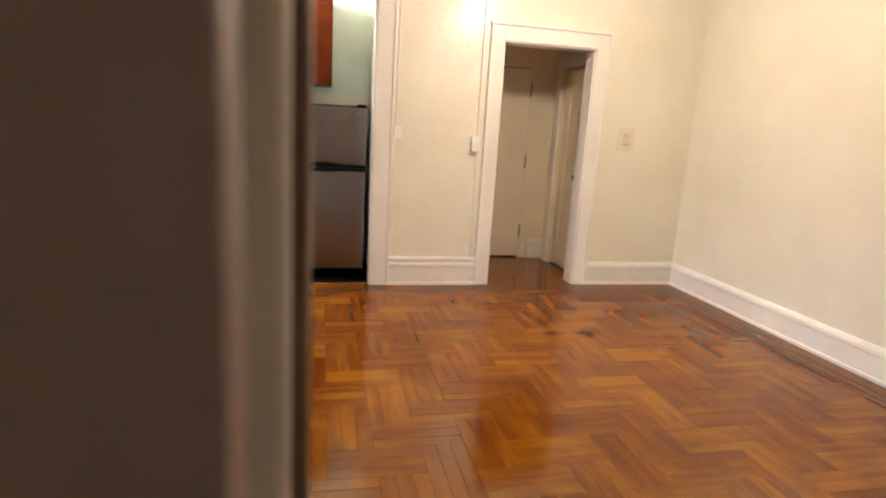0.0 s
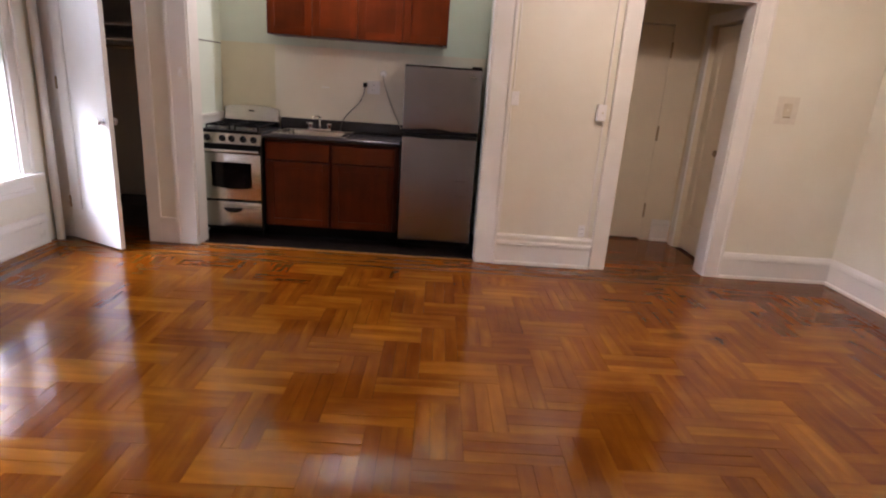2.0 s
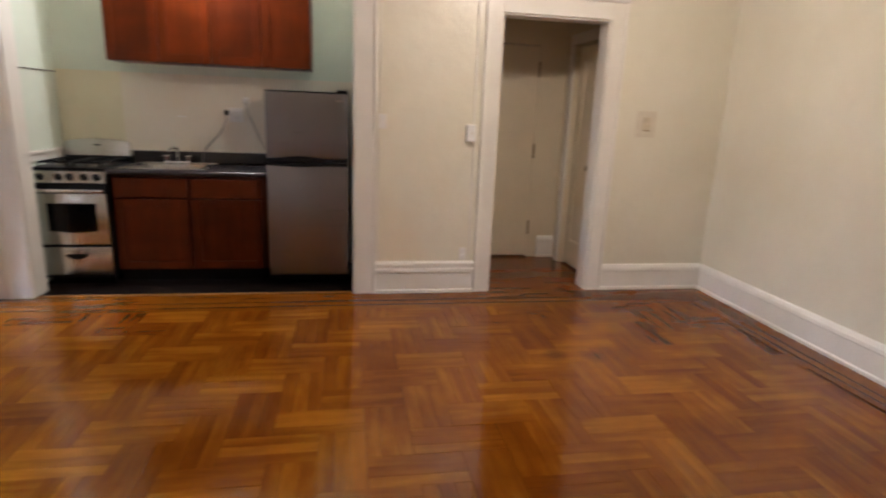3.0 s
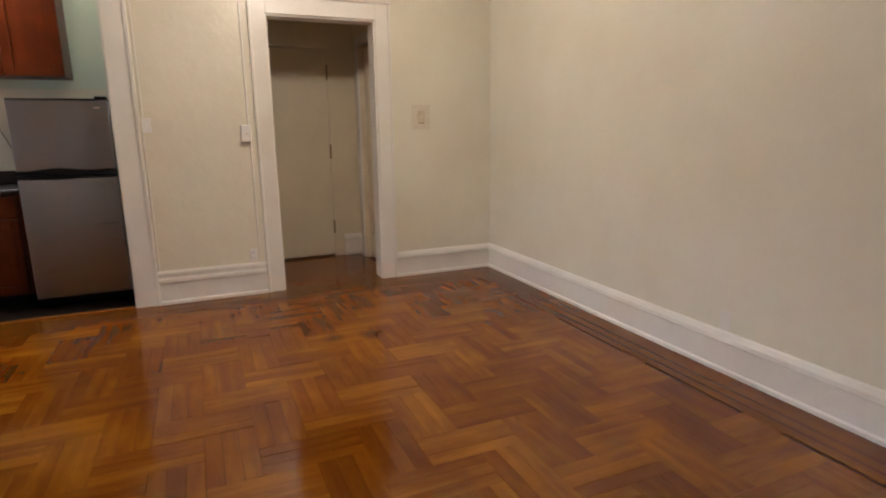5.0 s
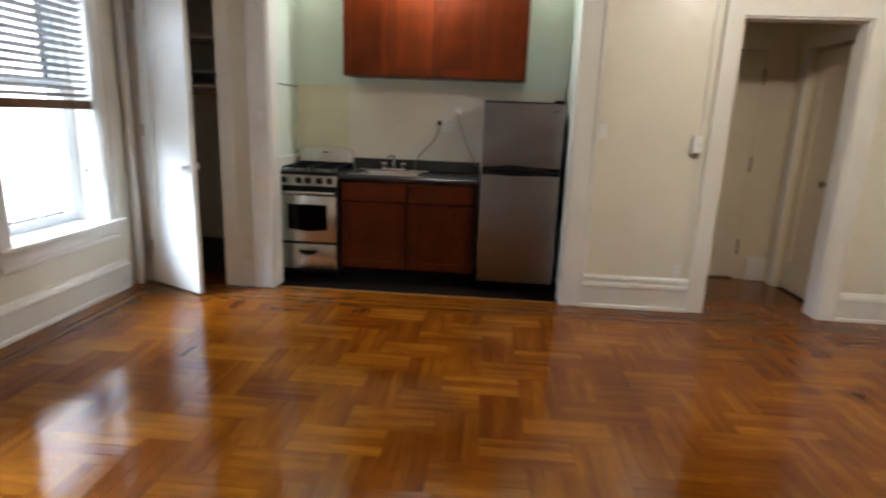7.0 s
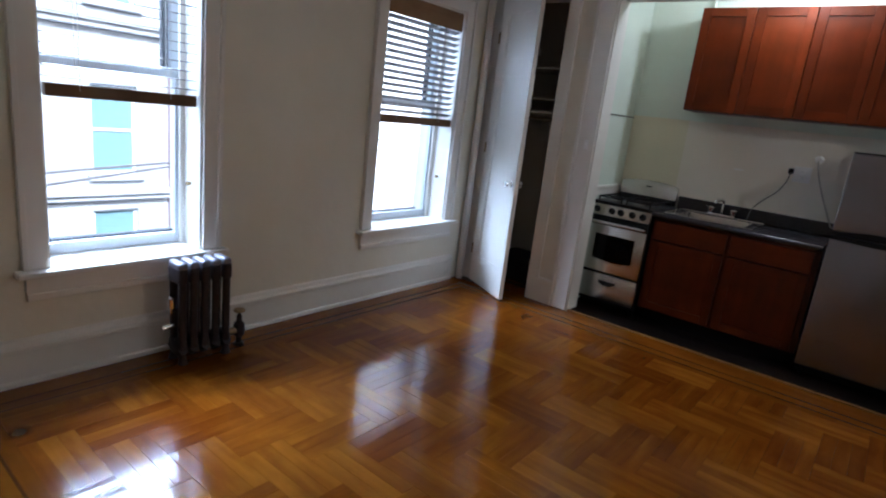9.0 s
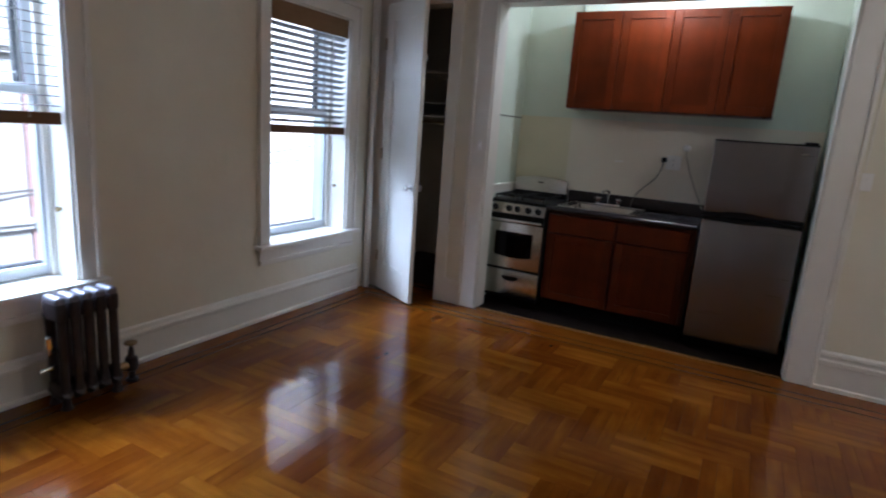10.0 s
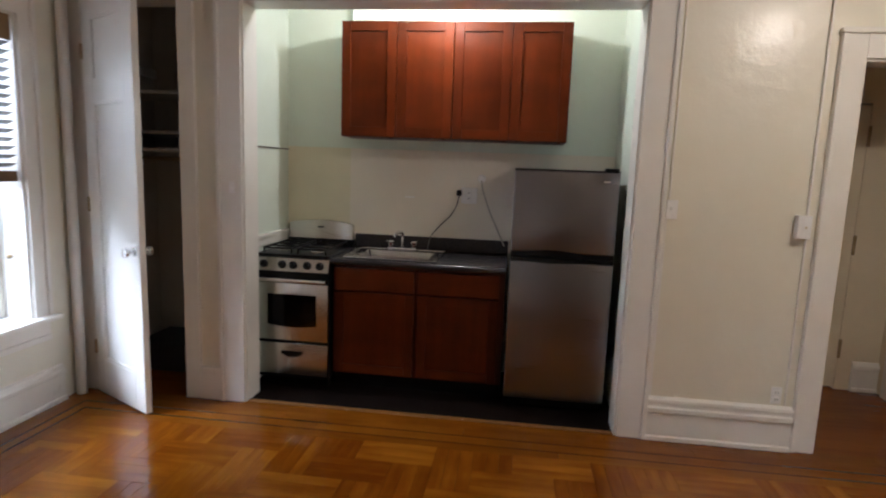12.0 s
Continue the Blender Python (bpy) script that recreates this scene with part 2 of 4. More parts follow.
SASH = painted("window_sash_white", (0.70, 0.74, 0.78), 0.4, 0.2, 14.0, 0.10)
DARKMETAL = plain("black_window_frame", (0.02, 0.02, 0.023), 0.4)
GLASS = glass("window_glass")
OPAL = glowing("opal_glass_lit", (1.0, 0.82, 0.58), 2.0)
STONE = painted("pale_facade_stone", (0.37, 0.38, 0.385), 0.8, 0.5, 3.0, 0.15)
# near-white for the added wall that bounces sun towards window 2
FILLWHITE = painted("white_fill_wall", (0.86, 0.86, 0.84), 0.8, 0.5, 3.0, 0.06)
BRICKRED = painted("red_brick_facade", (0.34, 0.22, 0.21), 0.85, 0.5, 3.0, 0.25)
FACADEGLASS = plain("facade_window_glass", (0.16, 0.25, 0.27), 0.3)
VINYL = plain("dark_vinyl", (0.008, 0.005, 0.004), 0.7)
VINYL.node_tree.nodes["Principled BSDF"].inputs["Specular IOR Level"].default_value = 0.04
ASPHALT = plain("asphalt", (0.05, 0.05, 0.05), 0.85)


# ---------------------------------------------------------------- building helpers
def thing(name, at, label, category, group="", rz=0.0):
    ob = new(name)
    ob.matrix_basis = pose(*at, 0, 0, rz)
    return tagged(ob, label, category, group)


def mesh_of(bm, name, material, smooth=False):
    me = bpy.data.meshes.new(name)
    bm.normal_update()
    bm.to_mesh(me)
    bm.free()
    me.materials.append(material)
    if smooth:
        for p in me.polygons:
            p.use_smooth = True
        me.set_sharp_from_angle(angle=radians(40))
    return me


def part(name, bm, material, parent, label="", smooth=False):
    ob = new(name, mesh_of(bm, name, material, smooth))
    ob.parent = parent
    if label:
        ob["label"] = label
    return ob


def structure(name, bm, material, label, smooth=False):
    ob = new(name, mesh_of(bm, name, material, smooth))
    return tagged(ob, label, name.split("_")[0], "", "structure")


def solo(name, bm, material, label, category, group="", smooth=False):
    return tagged(new(name, mesh_of(bm, name, material, smooth)), label, category, group)


def box(bm, x0, x1, y0, y1, z0, z1, bevel=0.0, seg=2):
    vs = [bm.verts.new((x, y, z)) for z in (z0, z1) for x, y in ((x0, y0), (x1, y0), (x1, y1), (x0, y1))]
    idx = ((3, 2, 1, 0), (4, 5, 6, 7), (0, 1, 5, 4), (1, 2, 6, 5), (2, 3, 7, 6), (3, 0, 4, 7))
    fs = [bm.faces.new([vs[i] for i in f]) for f in idx]
    if bevel:
        es = list({e for f in fs for e in f.edges})
        bmesh.ops.bevel(bm, geom=es, offset=bevel, segments=seg, profile=0.6, affect="EDGES")
    return bm


def boxes(*items):
    bm = bmesh.new()
    for it in items:
        box(bm, *it)
    return bm


def one(*a):
    return box(bmesh.new(), *a)


def tube(bm, points, radius, sides=10):
    """A round bar along a line of points."""
    rings, pts = [], [Vector(p) for p in points]
    for i, p in enumerate(pts):
        d = (pts[min(i + 1, len(pts) - 1)] - pts[max(i - 1, 0)]).normalized()
        a = d.cross(Vector((0, 0, 1)) if abs(d.z) < 0.9 else Vector((1, 0, 0))).normalized()
        b = d.cross(a)
        rings.append([bm.verts.new(p + radius * (math.cos(k * math.tau / sides) * a + math.sin(k * math.tau / sides) * b)) for k in range(sides)])
    for r, q in zip(rings, rings[1:]):
        for k in range(sides):
            bm.faces.new((r[k], r[(k + 1) % sides], q[(k + 1) % sides], q[k]))
    bm.faces.new(rings[0][::-1])
    bm.faces.new(rings[-1])
    bmesh.ops.recalc_face_normals(bm, faces=bm.faces)
    return bm


def lathe(bm, profile, at=(0, 0, 0), axis="z", sides=24):
    """A turned body: profile of (radius, height)."""
    turn = {"z": Matrix(), "y": Matrix.Rotation(radians(90), 4, "X"), "x": Matrix.Rotation(radians(90), 4, "Y"), "-x": Matrix.Rotation(radians(-90), 4, "Y")}[axis]
    m = Matrix.Translation(at) @ turn
    rings = []
    for r, h in profile:
        r = max(r, 0.0004)
        rings.append([bm.verts.new(m @ Vector((r * math.cos(k * math.tau / sides), r * math.sin(k * math.tau / sides), h))) for k in range(sides)])
    for a, b in zip(rings, rings[1:]):
        for k in range(sides):
            bm.faces.new((a[k], a[(k + 1) % sides], b[(k + 1) % sides], b[k]))
    bm.faces.new(rings[0][::-1])
    bm.faces.new(rings[-1])
    bmesh.ops.recalc_face_normals(bm, faces=bm.faces)
    return bm


def profile_run(bm, a, b, shape, out):
    """A moulding from a to b (x, y): shape of (distance out of the wall, height); out is the unit way out of the wall."""
    ends = []
    for p in (a, b):
        ends.append([bm.verts.new((p[0] + out[0] * d, p[1] + out[1] * d, z)) for d, z in shape])
    for i in range(len(shape) - 1):
        bm.faces.new((ends[0][i], ends[0][i + 1], ends[1][i + 1], ends[1][i]))
    for e in ends:
        bm.faces.new(e)
    bm.faces.new((ends[0][-1], ends[0][0], ends[1][0], ends[1][-1]))
    bmesh.ops.recalc_face_normals(bm, faces=bm.faces)
    return bm


# ---------------------------------------------------------------- the rooms
XL, BACK = -6.335, 0.90
ALC0, ALC1, ALCTOP = -5.235, -2.965, 2.42
CLO0, CLO1, CLOTOP = -6.19, -5.625, 2.43
DOR0, DOR1, DORTOP = -1.895, -1.050, 2.130
SOUTH, FOYER = -4.575, -5.90
ENT0, ENT1 = -4.25, -2.05
W1, W2, WSILL, WTOP = (-3.31, -2.56), (-1.25, -0.38), 0.56, 2.24
T = 0.16

structure("floor_base", one(-6.73, 0.20, -6.10, 1.60, -0.20, -0.010), SUBFLOOR, "dark sub-floor under the parquet")
structure("ceiling", one(-6.73, 0.20, -6.10, 1.60, CEIL, CEIL + 0.15), CEILING, "plain white painted plaster ceiling")

structure("wall_north", boxes(
    (XL - 0.29, CLO0, 0, T, -0.01, CEIL), (CLO0, CLO1, 0, T, CLOTOP, CEIL), (CLO1, ALC0, 0, T, -0.01, CEIL),
    (ALC0, ALC1, 0, T, ALCTOP, CEIL), (ALC1, DOR0, 0, T, -0.01, CEIL), (DOR0, DOR1, 0, T, DORTOP, CEIL), (DOR1, 0.0, 0, T, -0.01, CEIL)),
    WALL, "cream painted plaster wall with kitchenette and doorway")
structure("wall_east", one(0.0, 0.20, -6.10, 1.60, -0.01, CEIL), WALL, "cream painted plain plaster wall")
wx0, wx1 = XL - 0.37, XL
structure("wall_west", boxes(
    (wx0, wx1, -6.10, W1[0], -0.01, CEIL), (wx0, wx1, W1[0], W1[1], -0.01, WSILL - 0.03), (wx0, wx1, W1[0], W1[1], WTOP, CEIL),
    (wx0, wx1, W1[1], W2[0], -0.01, CEIL), (wx0, wx1, W2[0], W2[1], -0.01, WSILL - 0.03), (wx0, wx1, W2[0], W2[1], WTOP, CEIL),
    (wx0, wx1, W2[1], 0.0, -0.01, CEIL)),
    WALL, "cream painted plaster wall with two windows")
structure("wall_south", boxes((XL, ENT0, SOUTH - 0.16, SOUTH, -0.01, CEIL), (ENT0, ENT1, SOUTH - 0.16, SOUTH, 2.115, CEIL), (ENT1, 0.0, SOUTH - 0.16, SOUTH, -0.01, CEIL)), WALL, "cream painted wall with the entrance doorway")
structure("wall_foyer_side", one(-4.60, -4.45, FOYER, SOUTH - 0.16, -0.01, CEIL), WALL, "cream painted wall beside the entrance door")
structure("wall_foyer_side", one(-1.90, -1.75, FOYER, SOUTH - 0.16, -0.01, CEIL), WALL, "cream painted wall beside the entrance door")
structure("wall_foyer", boxes((-4.60, -1.75, FOYER - 0.2, FOYER, -0.01, CEIL)), WALL, "cream painted wall behind the entrance")
# kitchenette recess
SIDE_X = ALC0 - 0.09
structure("wall_alcove_back", one(-5.50, -2.60, BACK, BACK + T, -0.01, CEIL), MINT, "pale mint painted kitchenette wall")
structure("wall_alcove_side", one(-5.50, SIDE_X, T, BACK, -0.01, CEIL), MINT, "pale mint painted kitchenette side wall")
structure("wall_alcove_side", one(ALC1 + 0.03, -2.60, T, BACK, -0.01, CEIL), MINT, "pale mint painted kitchenette side wall")
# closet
structure("wall_closet_back", one(-6.60, -5.50, 0.80, 0.80 + T, -0.01, CEIL), CLOSET, "closet back wall, paint darkened for the unlit recess")
structure("wall_closet_side", one(-6.60, -6.33, T, 0.80, -0.01, CEIL), CLOSET, "closet side wall, paint darkened for the unlit recess")
# hall
HALL_R, HALL_B, HALL_L = -0.940, 1.09, -2.30
structure("wall_hall_back", boxes((-2.50, -2.10, HALL_B, HALL_B + T, -0.01, CEIL), (-2.10, -1.22, HALL_B, HALL_B + T, 2.05, CEIL), (-1.22, -0.60, HALL_B, HALL_B + T, -0.01, CEIL)), HALLPAINT, "cream painted hall end wall")
structure("wall_hall_left", one(-2.50, HALL_L, BACK + T, HALL_B, -0.01, CEIL), HALLPAINT, "cream painted hall side wall")
structure("wall_hall_infill", one(-2.50, HALL_L, T, BACK + T, -0.01, CEIL), HALLPAINT, "cream painted hall side wall")
structure("wall_hall_right", boxes((HALL_R, -0.60, T, 0.22, -0.01, CEIL), (HALL_R, -0.60, 0.22, 0.91, 2.05, CEIL), (HALL_R, -0.60, 0.91, HALL_B, -0.01, CEIL)), HALLPAINT, "cream painted hall side wall")

structure("wall_outer", one(-6.60, 0.20, 1.60, 1.75, -0.20, CEIL + 0.15), WALL, "plain outer wall behind hall and kitchenette")
# skirting boards
TALL = [(0, 0), (0.030, 0), (0.030, 0.022), (0.020, 0.030), (0.020, 0.165), (0.032, 0.173), (0.032, 0.191), (0.020, 0.201), (0.014, 0.222), (0, 0.230)]
SIDE = [(0, 0), (0.030, 0), (0.030, 0.020), (0.020, 0.028), (0.020, 0.160), (0.028, 0.167), (0.024, 0.190), (0.010, 0.213), (0, 0.220)]
PANEL = [(0, 0), (0.034, 0), (0.034, 0.022), (0.024, 0.030), (0.024, 0.165), (0.036, 0.172), (0.036, 0.196), (0.026, 0.204), (0.026, 0.222), (0.034, 0.230), (0.030, 0.246), (0, 0.256)]


def skirting(a, b, shape, out):
    structure("baseboard", profile_run(bmesh.new(), a, b, shape, out), TRIM, "white painted moulded wooden baseboard")


skirting((0.0, SOUTH), (0.0, -0.032), SIDE, (-1, 0))
skirting((0.0, 0.0), (DOR1 + 0.130, 0.0), SIDE, (0, -1))
skirting((DOR0 - 0.130, 0.0), (ALC1 + 0.161, 0.0), PANEL, (0, -1))
skirting((XL, -0.20), (XL, -2.56), TALL, (1, 0))
skirting((XL, -2.56), (XL, SOUTH), TALL, (1, 0))
skirting((XL + 0.033, SOUTH), (ENT0, SOUTH), TALL, (0, 1))
skirting((-1.12, HALL_B), (HALL_R, HALL_B), SIDE, (0, -1))


# ---------------------------------------------------------------- casings
def casing(name, bm, label):
    structure(name, bm, TRIM, label)


def flat_casing(x0, x1, z1, w, depth=0.022, plinth=0.0):
    """Door casing on the north wall round an opening from x0 to x1."""
    bm = bmesh.new()
    box(bm, x0 - w, x0, -depth, 0, 0.0, z1 + w, 0.004)
    box(bm, x1, x1 + w, -depth, 0, 0.0, z1 + w, 0.004)
    box(bm, x0, x1, -depth, 0, z1, z1 + w, 0.004)
    box(bm, x0 - w - 0.004, x0 - w + 0.018, -depth - 0.012, 0, 0.0, z1 + w, 0.005)
    box(bm, x1 + w - 0.018, x1 + w + 0.004, -depth - 0.012, 0, 0.0, z1 + w, 0.005)
    box(bm, x0 - w - 0.012, x1 + w + 0.012, -depth - 0.016, 0, z1 + w, z1 + w + 0.028, 0.006)
    # jamb lining
    box(bm, x0, x0 + 0.012, -0.002, T + 0.002, 0.0, z1)
    box(bm, x1 - 0.012, x1, -0.002, T + 0.002, 0.0, z1)
    box(bm, x0 + 0.012, x1 - 0.012, -0.002, T + 0.002, z1 - 0.012, z1)
    return bm


casing("trim_doorway", flat_casing(DOR0, DOR1, DORTOP, 0.122), "white painted wooden doorway casing")
bm = bmesh.new()
box(bm, ALC1, ALC1 + 0.155, -0.026, 0, 0, ALCTOP + 0.13, 0.004)
box(bm, ALC0 - 0.150, ALC0, -0.026, 0, 0, ALCTOP + 0.13, 0.004)
box(bm, ALC1 + 0.135, ALC1 + 0.160, -0.040, 0, 0.0, ALCTOP + 0.13, 0.006)
box(bm, ALC0 - 0.155, ALC0 - 0.130, -0.040, 0, 0.0, ALCTOP + 0.13, 0.006)
box(bm, ALC0, ALC1, -0.026, 0, ALCTOP, ALCTOP + 0.13, 0.004)
box(bm, ALC0, ALC0 + 0.012, -0.010, T + 0.004, 0, ALCTOP)
box(bm, ALC1 - 0.012, ALC1, -0.010, T + 0.004, 0, ALCTOP)
box(bm, ALC0 + 0.012, ALC1 - 0.012, -0.010, T + 0.004, ALCTOP - 0.012, ALCTOP)
casing("trim_kitchenette", bm, "white painted wide kitchenette opening casing")
bm = bmesh.new()
box(bm, CLO1, CLO1 + 0.10, -0.024, 0, 0, CLOTOP + 0.10, 0.004)
box(bm, XL + 0.002, CLO0, -0.024, 0, 0, CLOTOP + 0.10, 0.004)
box(bm, CLO0, CLO1, -0.024, 0, CLOTOP, CLOTOP + 0.10, 0.004)
box(bm, CLO0, CLO0 + 0.010, -0.004, T + 0.004, 0, CLOTOP)
box(bm, CLO1 - 0.010, CLO1, -0.004, T + 0.004, 0, CLOTOP)
box(bm, CLO0 + 0.01, CLO1 - 0.01, -0.004, T + 0.004, CLOTOP - 0.01, CLOTOP)
casing("trim_closet", bm, "white painted narrow closet casing")
bm = bmesh.new()
box(bm, CLO1 + 0.10, ALC0 - 0.155, -0.026, 0, 0, 0.170, 0.003)
box(bm, CLO1 + 0.10, ALC0 - 0.155, -0.038, 0, 0.170, 0.212, 0.008)
casing("trim_plinth_block", bm, "white painted plinth block between closet and kitchenette")


# ---------------------------------------------------------------- windows
def window(name, y0, y1):
    """Deep-set double-hung window in the west wall."""
    x = XL
    # linings of the reveal and stops
    w = structure(name, boxes((x - 0.31, x, y0, y0 + 0.012, WSILL, WTOP), (x - 0.31, x, y1 - 0.012, y1, WSILL, WTOP), (x - 0.31, x, y0 + 0.012, y1 - 0.012, WTOP - 0.012, WTOP),
                         (x - 0.190, x - 0.170, y0 + 0.012, y0 + 0.040, WSILL, WTOP - 0.012, 0.003), (x - 0.190, x - 0.170, y1 - 0.040, y1 - 0.012, WSILL, WTOP - 0.012, 0.003)), TRIM, "white painted double-hung window with deep sill")
    bm = bmesh.new()
    box(bm, x, x + 0.022, y0 - 0.10, y0, WSILL, WTOP + 0.10, 0.004)
    box(bm, x, x + 0.022, y1, y1 + 0.10, WSILL, WTOP + 0.10, 0.004)
    box(bm, x, x + 0.022, y0, y1, WTOP, WTOP + 0.10, 0.004)
    box(bm, x, x + 0.036, y0 - 0.106, y0 - 0.080, WSILL, WTOP + 0.105, 0.006)
    box(bm, x, x + 0.036, y1 + 0.080, y1 + 0.106, WSILL, WTOP + 0.105, 0.006)
    box(bm, x, x + 0.040, y0 - 0.115, y1 + 0.115, WTOP + 0.10, WTOP + 0.13, 0.006)
    part("casing", bm, TRIM, w)
    part("sill", boxes((x - 0.31, x, y0, y1, WSILL - 0.030, WSILL), (x, x + 0.075, y0 - 0.135, y1 + 0.135, WSILL - 0.030, WSILL, 0.008)), TRIM, w)
    part("apron", boxes((x, x + 0.020, y0 - 0.095, y1 + 0.095, WSILL - 0.115, WSILL - 0.030, 0.004), (x, x + 0.028, y0 - 0.095, y1 + 0.095, WSILL - 0.150, WSILL - 0.115, 0.006)), TRIM, w)
    mid = WSILL + 0.5 * (WTOP - WSILL) + 0.10

    def sash(nm, xx, z0, z1, frame_mat):
        a, b, s = y0 + 0.014, y1 - 0.014, 0.042
        f = part(nm, boxes((xx - 0.018, xx + 0.018, a, a + s, z0, z1, 0.004), (xx - 0.018, xx + 0.018, b - s, b, z0, z1, 0.004),
                           (xx - 0.018, xx + 0.018, a + s, b - s, z0, z0 + 0.055, 0.004), (xx - 0.018, xx + 0.018, a + s, b - s, z1 - 0.040, z1, 0.004)), frame_mat, w)
        p = part("pane", one(xx - 0.003, xx + 0.003, a + s, b - s, z0 + 0.055, z1 - 0.040), GLASS, f)
        p.visible_shadow = False
    sash("lower_sash", x - 0.212, WSILL + 0.004, mid + 0.02, SASH)
    sash("upper_sash", x - 0.255, mid - 0.02, WTOP - 0.014, SASH)
    # dark track of the outer storm frame
    part("storm_frame", boxes((x - 0.312, x - 0.280, y0 + 0.052, y0 + 0.086, mid, WTOP - 0.012, 0.003), (x - 0.312, x - 0.280, y1 - 0.086, y1 - 0.052, mid, WTOP - 0.012, 0.003),
                              (x - 0.350, x - 0.315, y0 + 0.012, y1 - 0.012, WSILL + 0.02, WSILL + 0.05, 0.003)), DARKMETAL, w, "black metal storm window frame")
    part("sash_lock", lathe(bmesh.new(), [(0.009, 0.0), (0.009, 0.012), (0.013, 0.014), (0.013, 0.024), (0.004, 0.030)], (x - 0.10, y1 - 0.012, WSILL + 0.36), "y", 12), BRASS, w, "small dark brass blind cleat")
    return w


def blind(y0, y1, z_bottom, tilt):
    """Faux-wood blind, half raised; tilt of its slats in degrees."""
    z_top = WTOP - 0.012
    b = thing("window_blind", (XL - 0.035, 0.5 * (y0 + y1), z_bottom), "grey-brown slatted wooden blind half raised with honey valance", "blind", "window blinds")
    h = 0.5 * (y1 - y0) - 0.016
    top = z_top - z_bottom
    part("valance", boxes((0.022, 0.034, -h - 0.004, h + 0.004, top - 0.135, top, 0.004)), BAMBOO, b, "honey wood valance")
    part("headrail", one(-0.030, 0.020, -h, h, top - 0.045, top - 0.003, 0.003), BLIND, b)
    part("bottom_rail", one(-0.020, 0.026, -h, h, 0.0, 0.058, 0.006), BAMBOO_DARK, b, "brown wooden bottom rail")
    stack = 0.058
    zs = stack + 0.030
    first = None
    while zs < top - 0.13:
        bm = bmesh.new()
        box(bm, -0.024, 0.024, -h, h, -0.0018, 0.0018)
        for v in bm.verts:
            v.co = Vector((v.co.x, v.co.y, v.co.z + 0.003 - 4.5 * v.co.x * v.co.x))
        bmesh.ops.rotate(bm, verts=bm.verts, matrix=Matrix.Rotation(radians(tilt), 3, "Y"))
        if first is None:
            first = part("slat", bm, BLIND, b)
            first.location = (0, 0, zs)
        else:
            bm.free()
            o = new("slat", first.data)
            o.parent, o.location = b, (0, 0, zs)
        zs += 0.046
    for s in (-0.6, 0.6):
        part("ladder_cord", tube(bmesh.new(), [(0.025, s * h, 0.03), (0.025, s * h, top - 0.06)], 0.0018, 5), CORD, b)
        part("ladder_cord", tube(bmesh.new(), [(-0.026, s * h, 0.03), (-0.026, s * h, top - 0.06)], 0.0018, 5), CORD, b)
    return b


window("window_1", *W1)
window("window_2", *W2)
blind(W1[0] + 0.012, W1[1] - 0.012, 1.345, 4)
blind(W2[0] + 0.012, W2[1] - 0.012, 1.345, -24)


# ---------------------------------------------------------------- doors
def panel_leaf(ob, w, h, material, mid_rails=(0.0,), th=0.036):
    """A panelled leaf from x=0 to w, its faces at y=0 and y=-th; rails round sunk panels."""
    s = 0.105
    zr = [0.0, 0.225] + [z for z in mid_rails if z > 0] + [h]
    bars = [(0, s, -th, 0, 0, h, 0.003), (w - s, w, -th, 0, 0, h, 0.003), (s, w - s, -th, 0, 0, 0.225, 0.003), (s, w - s, -th, 0, h - 0.12, h, 0.003)]
    for z in mid_rails:
        if z > 0:
            bars.append((s, w - s, -th, 0, z - 0.06, z + 0.06, 0.003))
    part("door_frame", boxes(*bars), material, ob)
    lows = [0.225] + [z + 0.06 for z in mid_rails if z > 0]
    tops = [z - 0.06 for z in mid_rails if z > 0] + [h - 0.12]
    for a, b in zip(lows, tops):
        part("panel", one(s, w - s, -th + 0.012, -0.012, a, b), material, ob)
        bm = bmesh.new()
        for yy in ((-0.012, -0.003), (-th + 0.003, -th + 0.012)):
            box(bm, s, s + 0.016, yy[0], yy[1], a, b)
            box(bm, w - s - 0.016, w - s, yy[0], yy[1], a, b)
            box(bm, s + 0.016, w - s - 0.016, yy[0], yy[1], a, a + 0.016)
            box(bm, s + 0.016, w - s - 0.016, yy[0], yy[1], b - 0.016, b)
        part("panel_moulding", bm, material, ob)


KNOB = [(0.026, 0.0), (0.026, 0.004), (0.010, 0.008), (0.010, 0.030), (0.020, 0.036), (0.027, 0.046), (0.025, 0.058), (0.012, 0.064)]


def knobs(ob, x, z, th=0.036, material=CHROME):
    part("knob", lathe(bmesh.new(), KNOB, (x, -th, z), "y", 20), material, ob, "round metal door knob", True)
    bm = lathe(bmesh.new(), KNOB, (0, 0, 0), "y", 20)
    bmesh.ops.rotate(bm, verts=bm.verts, matrix=Matrix.Rotation(math.pi, 3, "Z"))
    bmesh.ops.translate(bm, verts=bm.verts, vec=(x, 0, z))
    part("knob", bm, material, ob, "round metal door knob", True)


closet_door = thing("closet_door", (CLO0 + 0.004, -0.030, 0.012), "white painted panelled closet door standing ajar", "door", "", -27.5)
panel_leaf(closet_door, 0.575, CLOTOP - 0.03, TRIM, (1.86,))
knobs(closet_door, 0.520, 0.955, 0.036, CHROME)
for z in (0.25, 1.15, 2.05):
    part("hinge", lathe(bmesh.new(), [(0.008, 0), (0.008, 0.09)], (0.0, -0.040, z), "z", 10), BRASS, closet_door, "painted butt hinge")

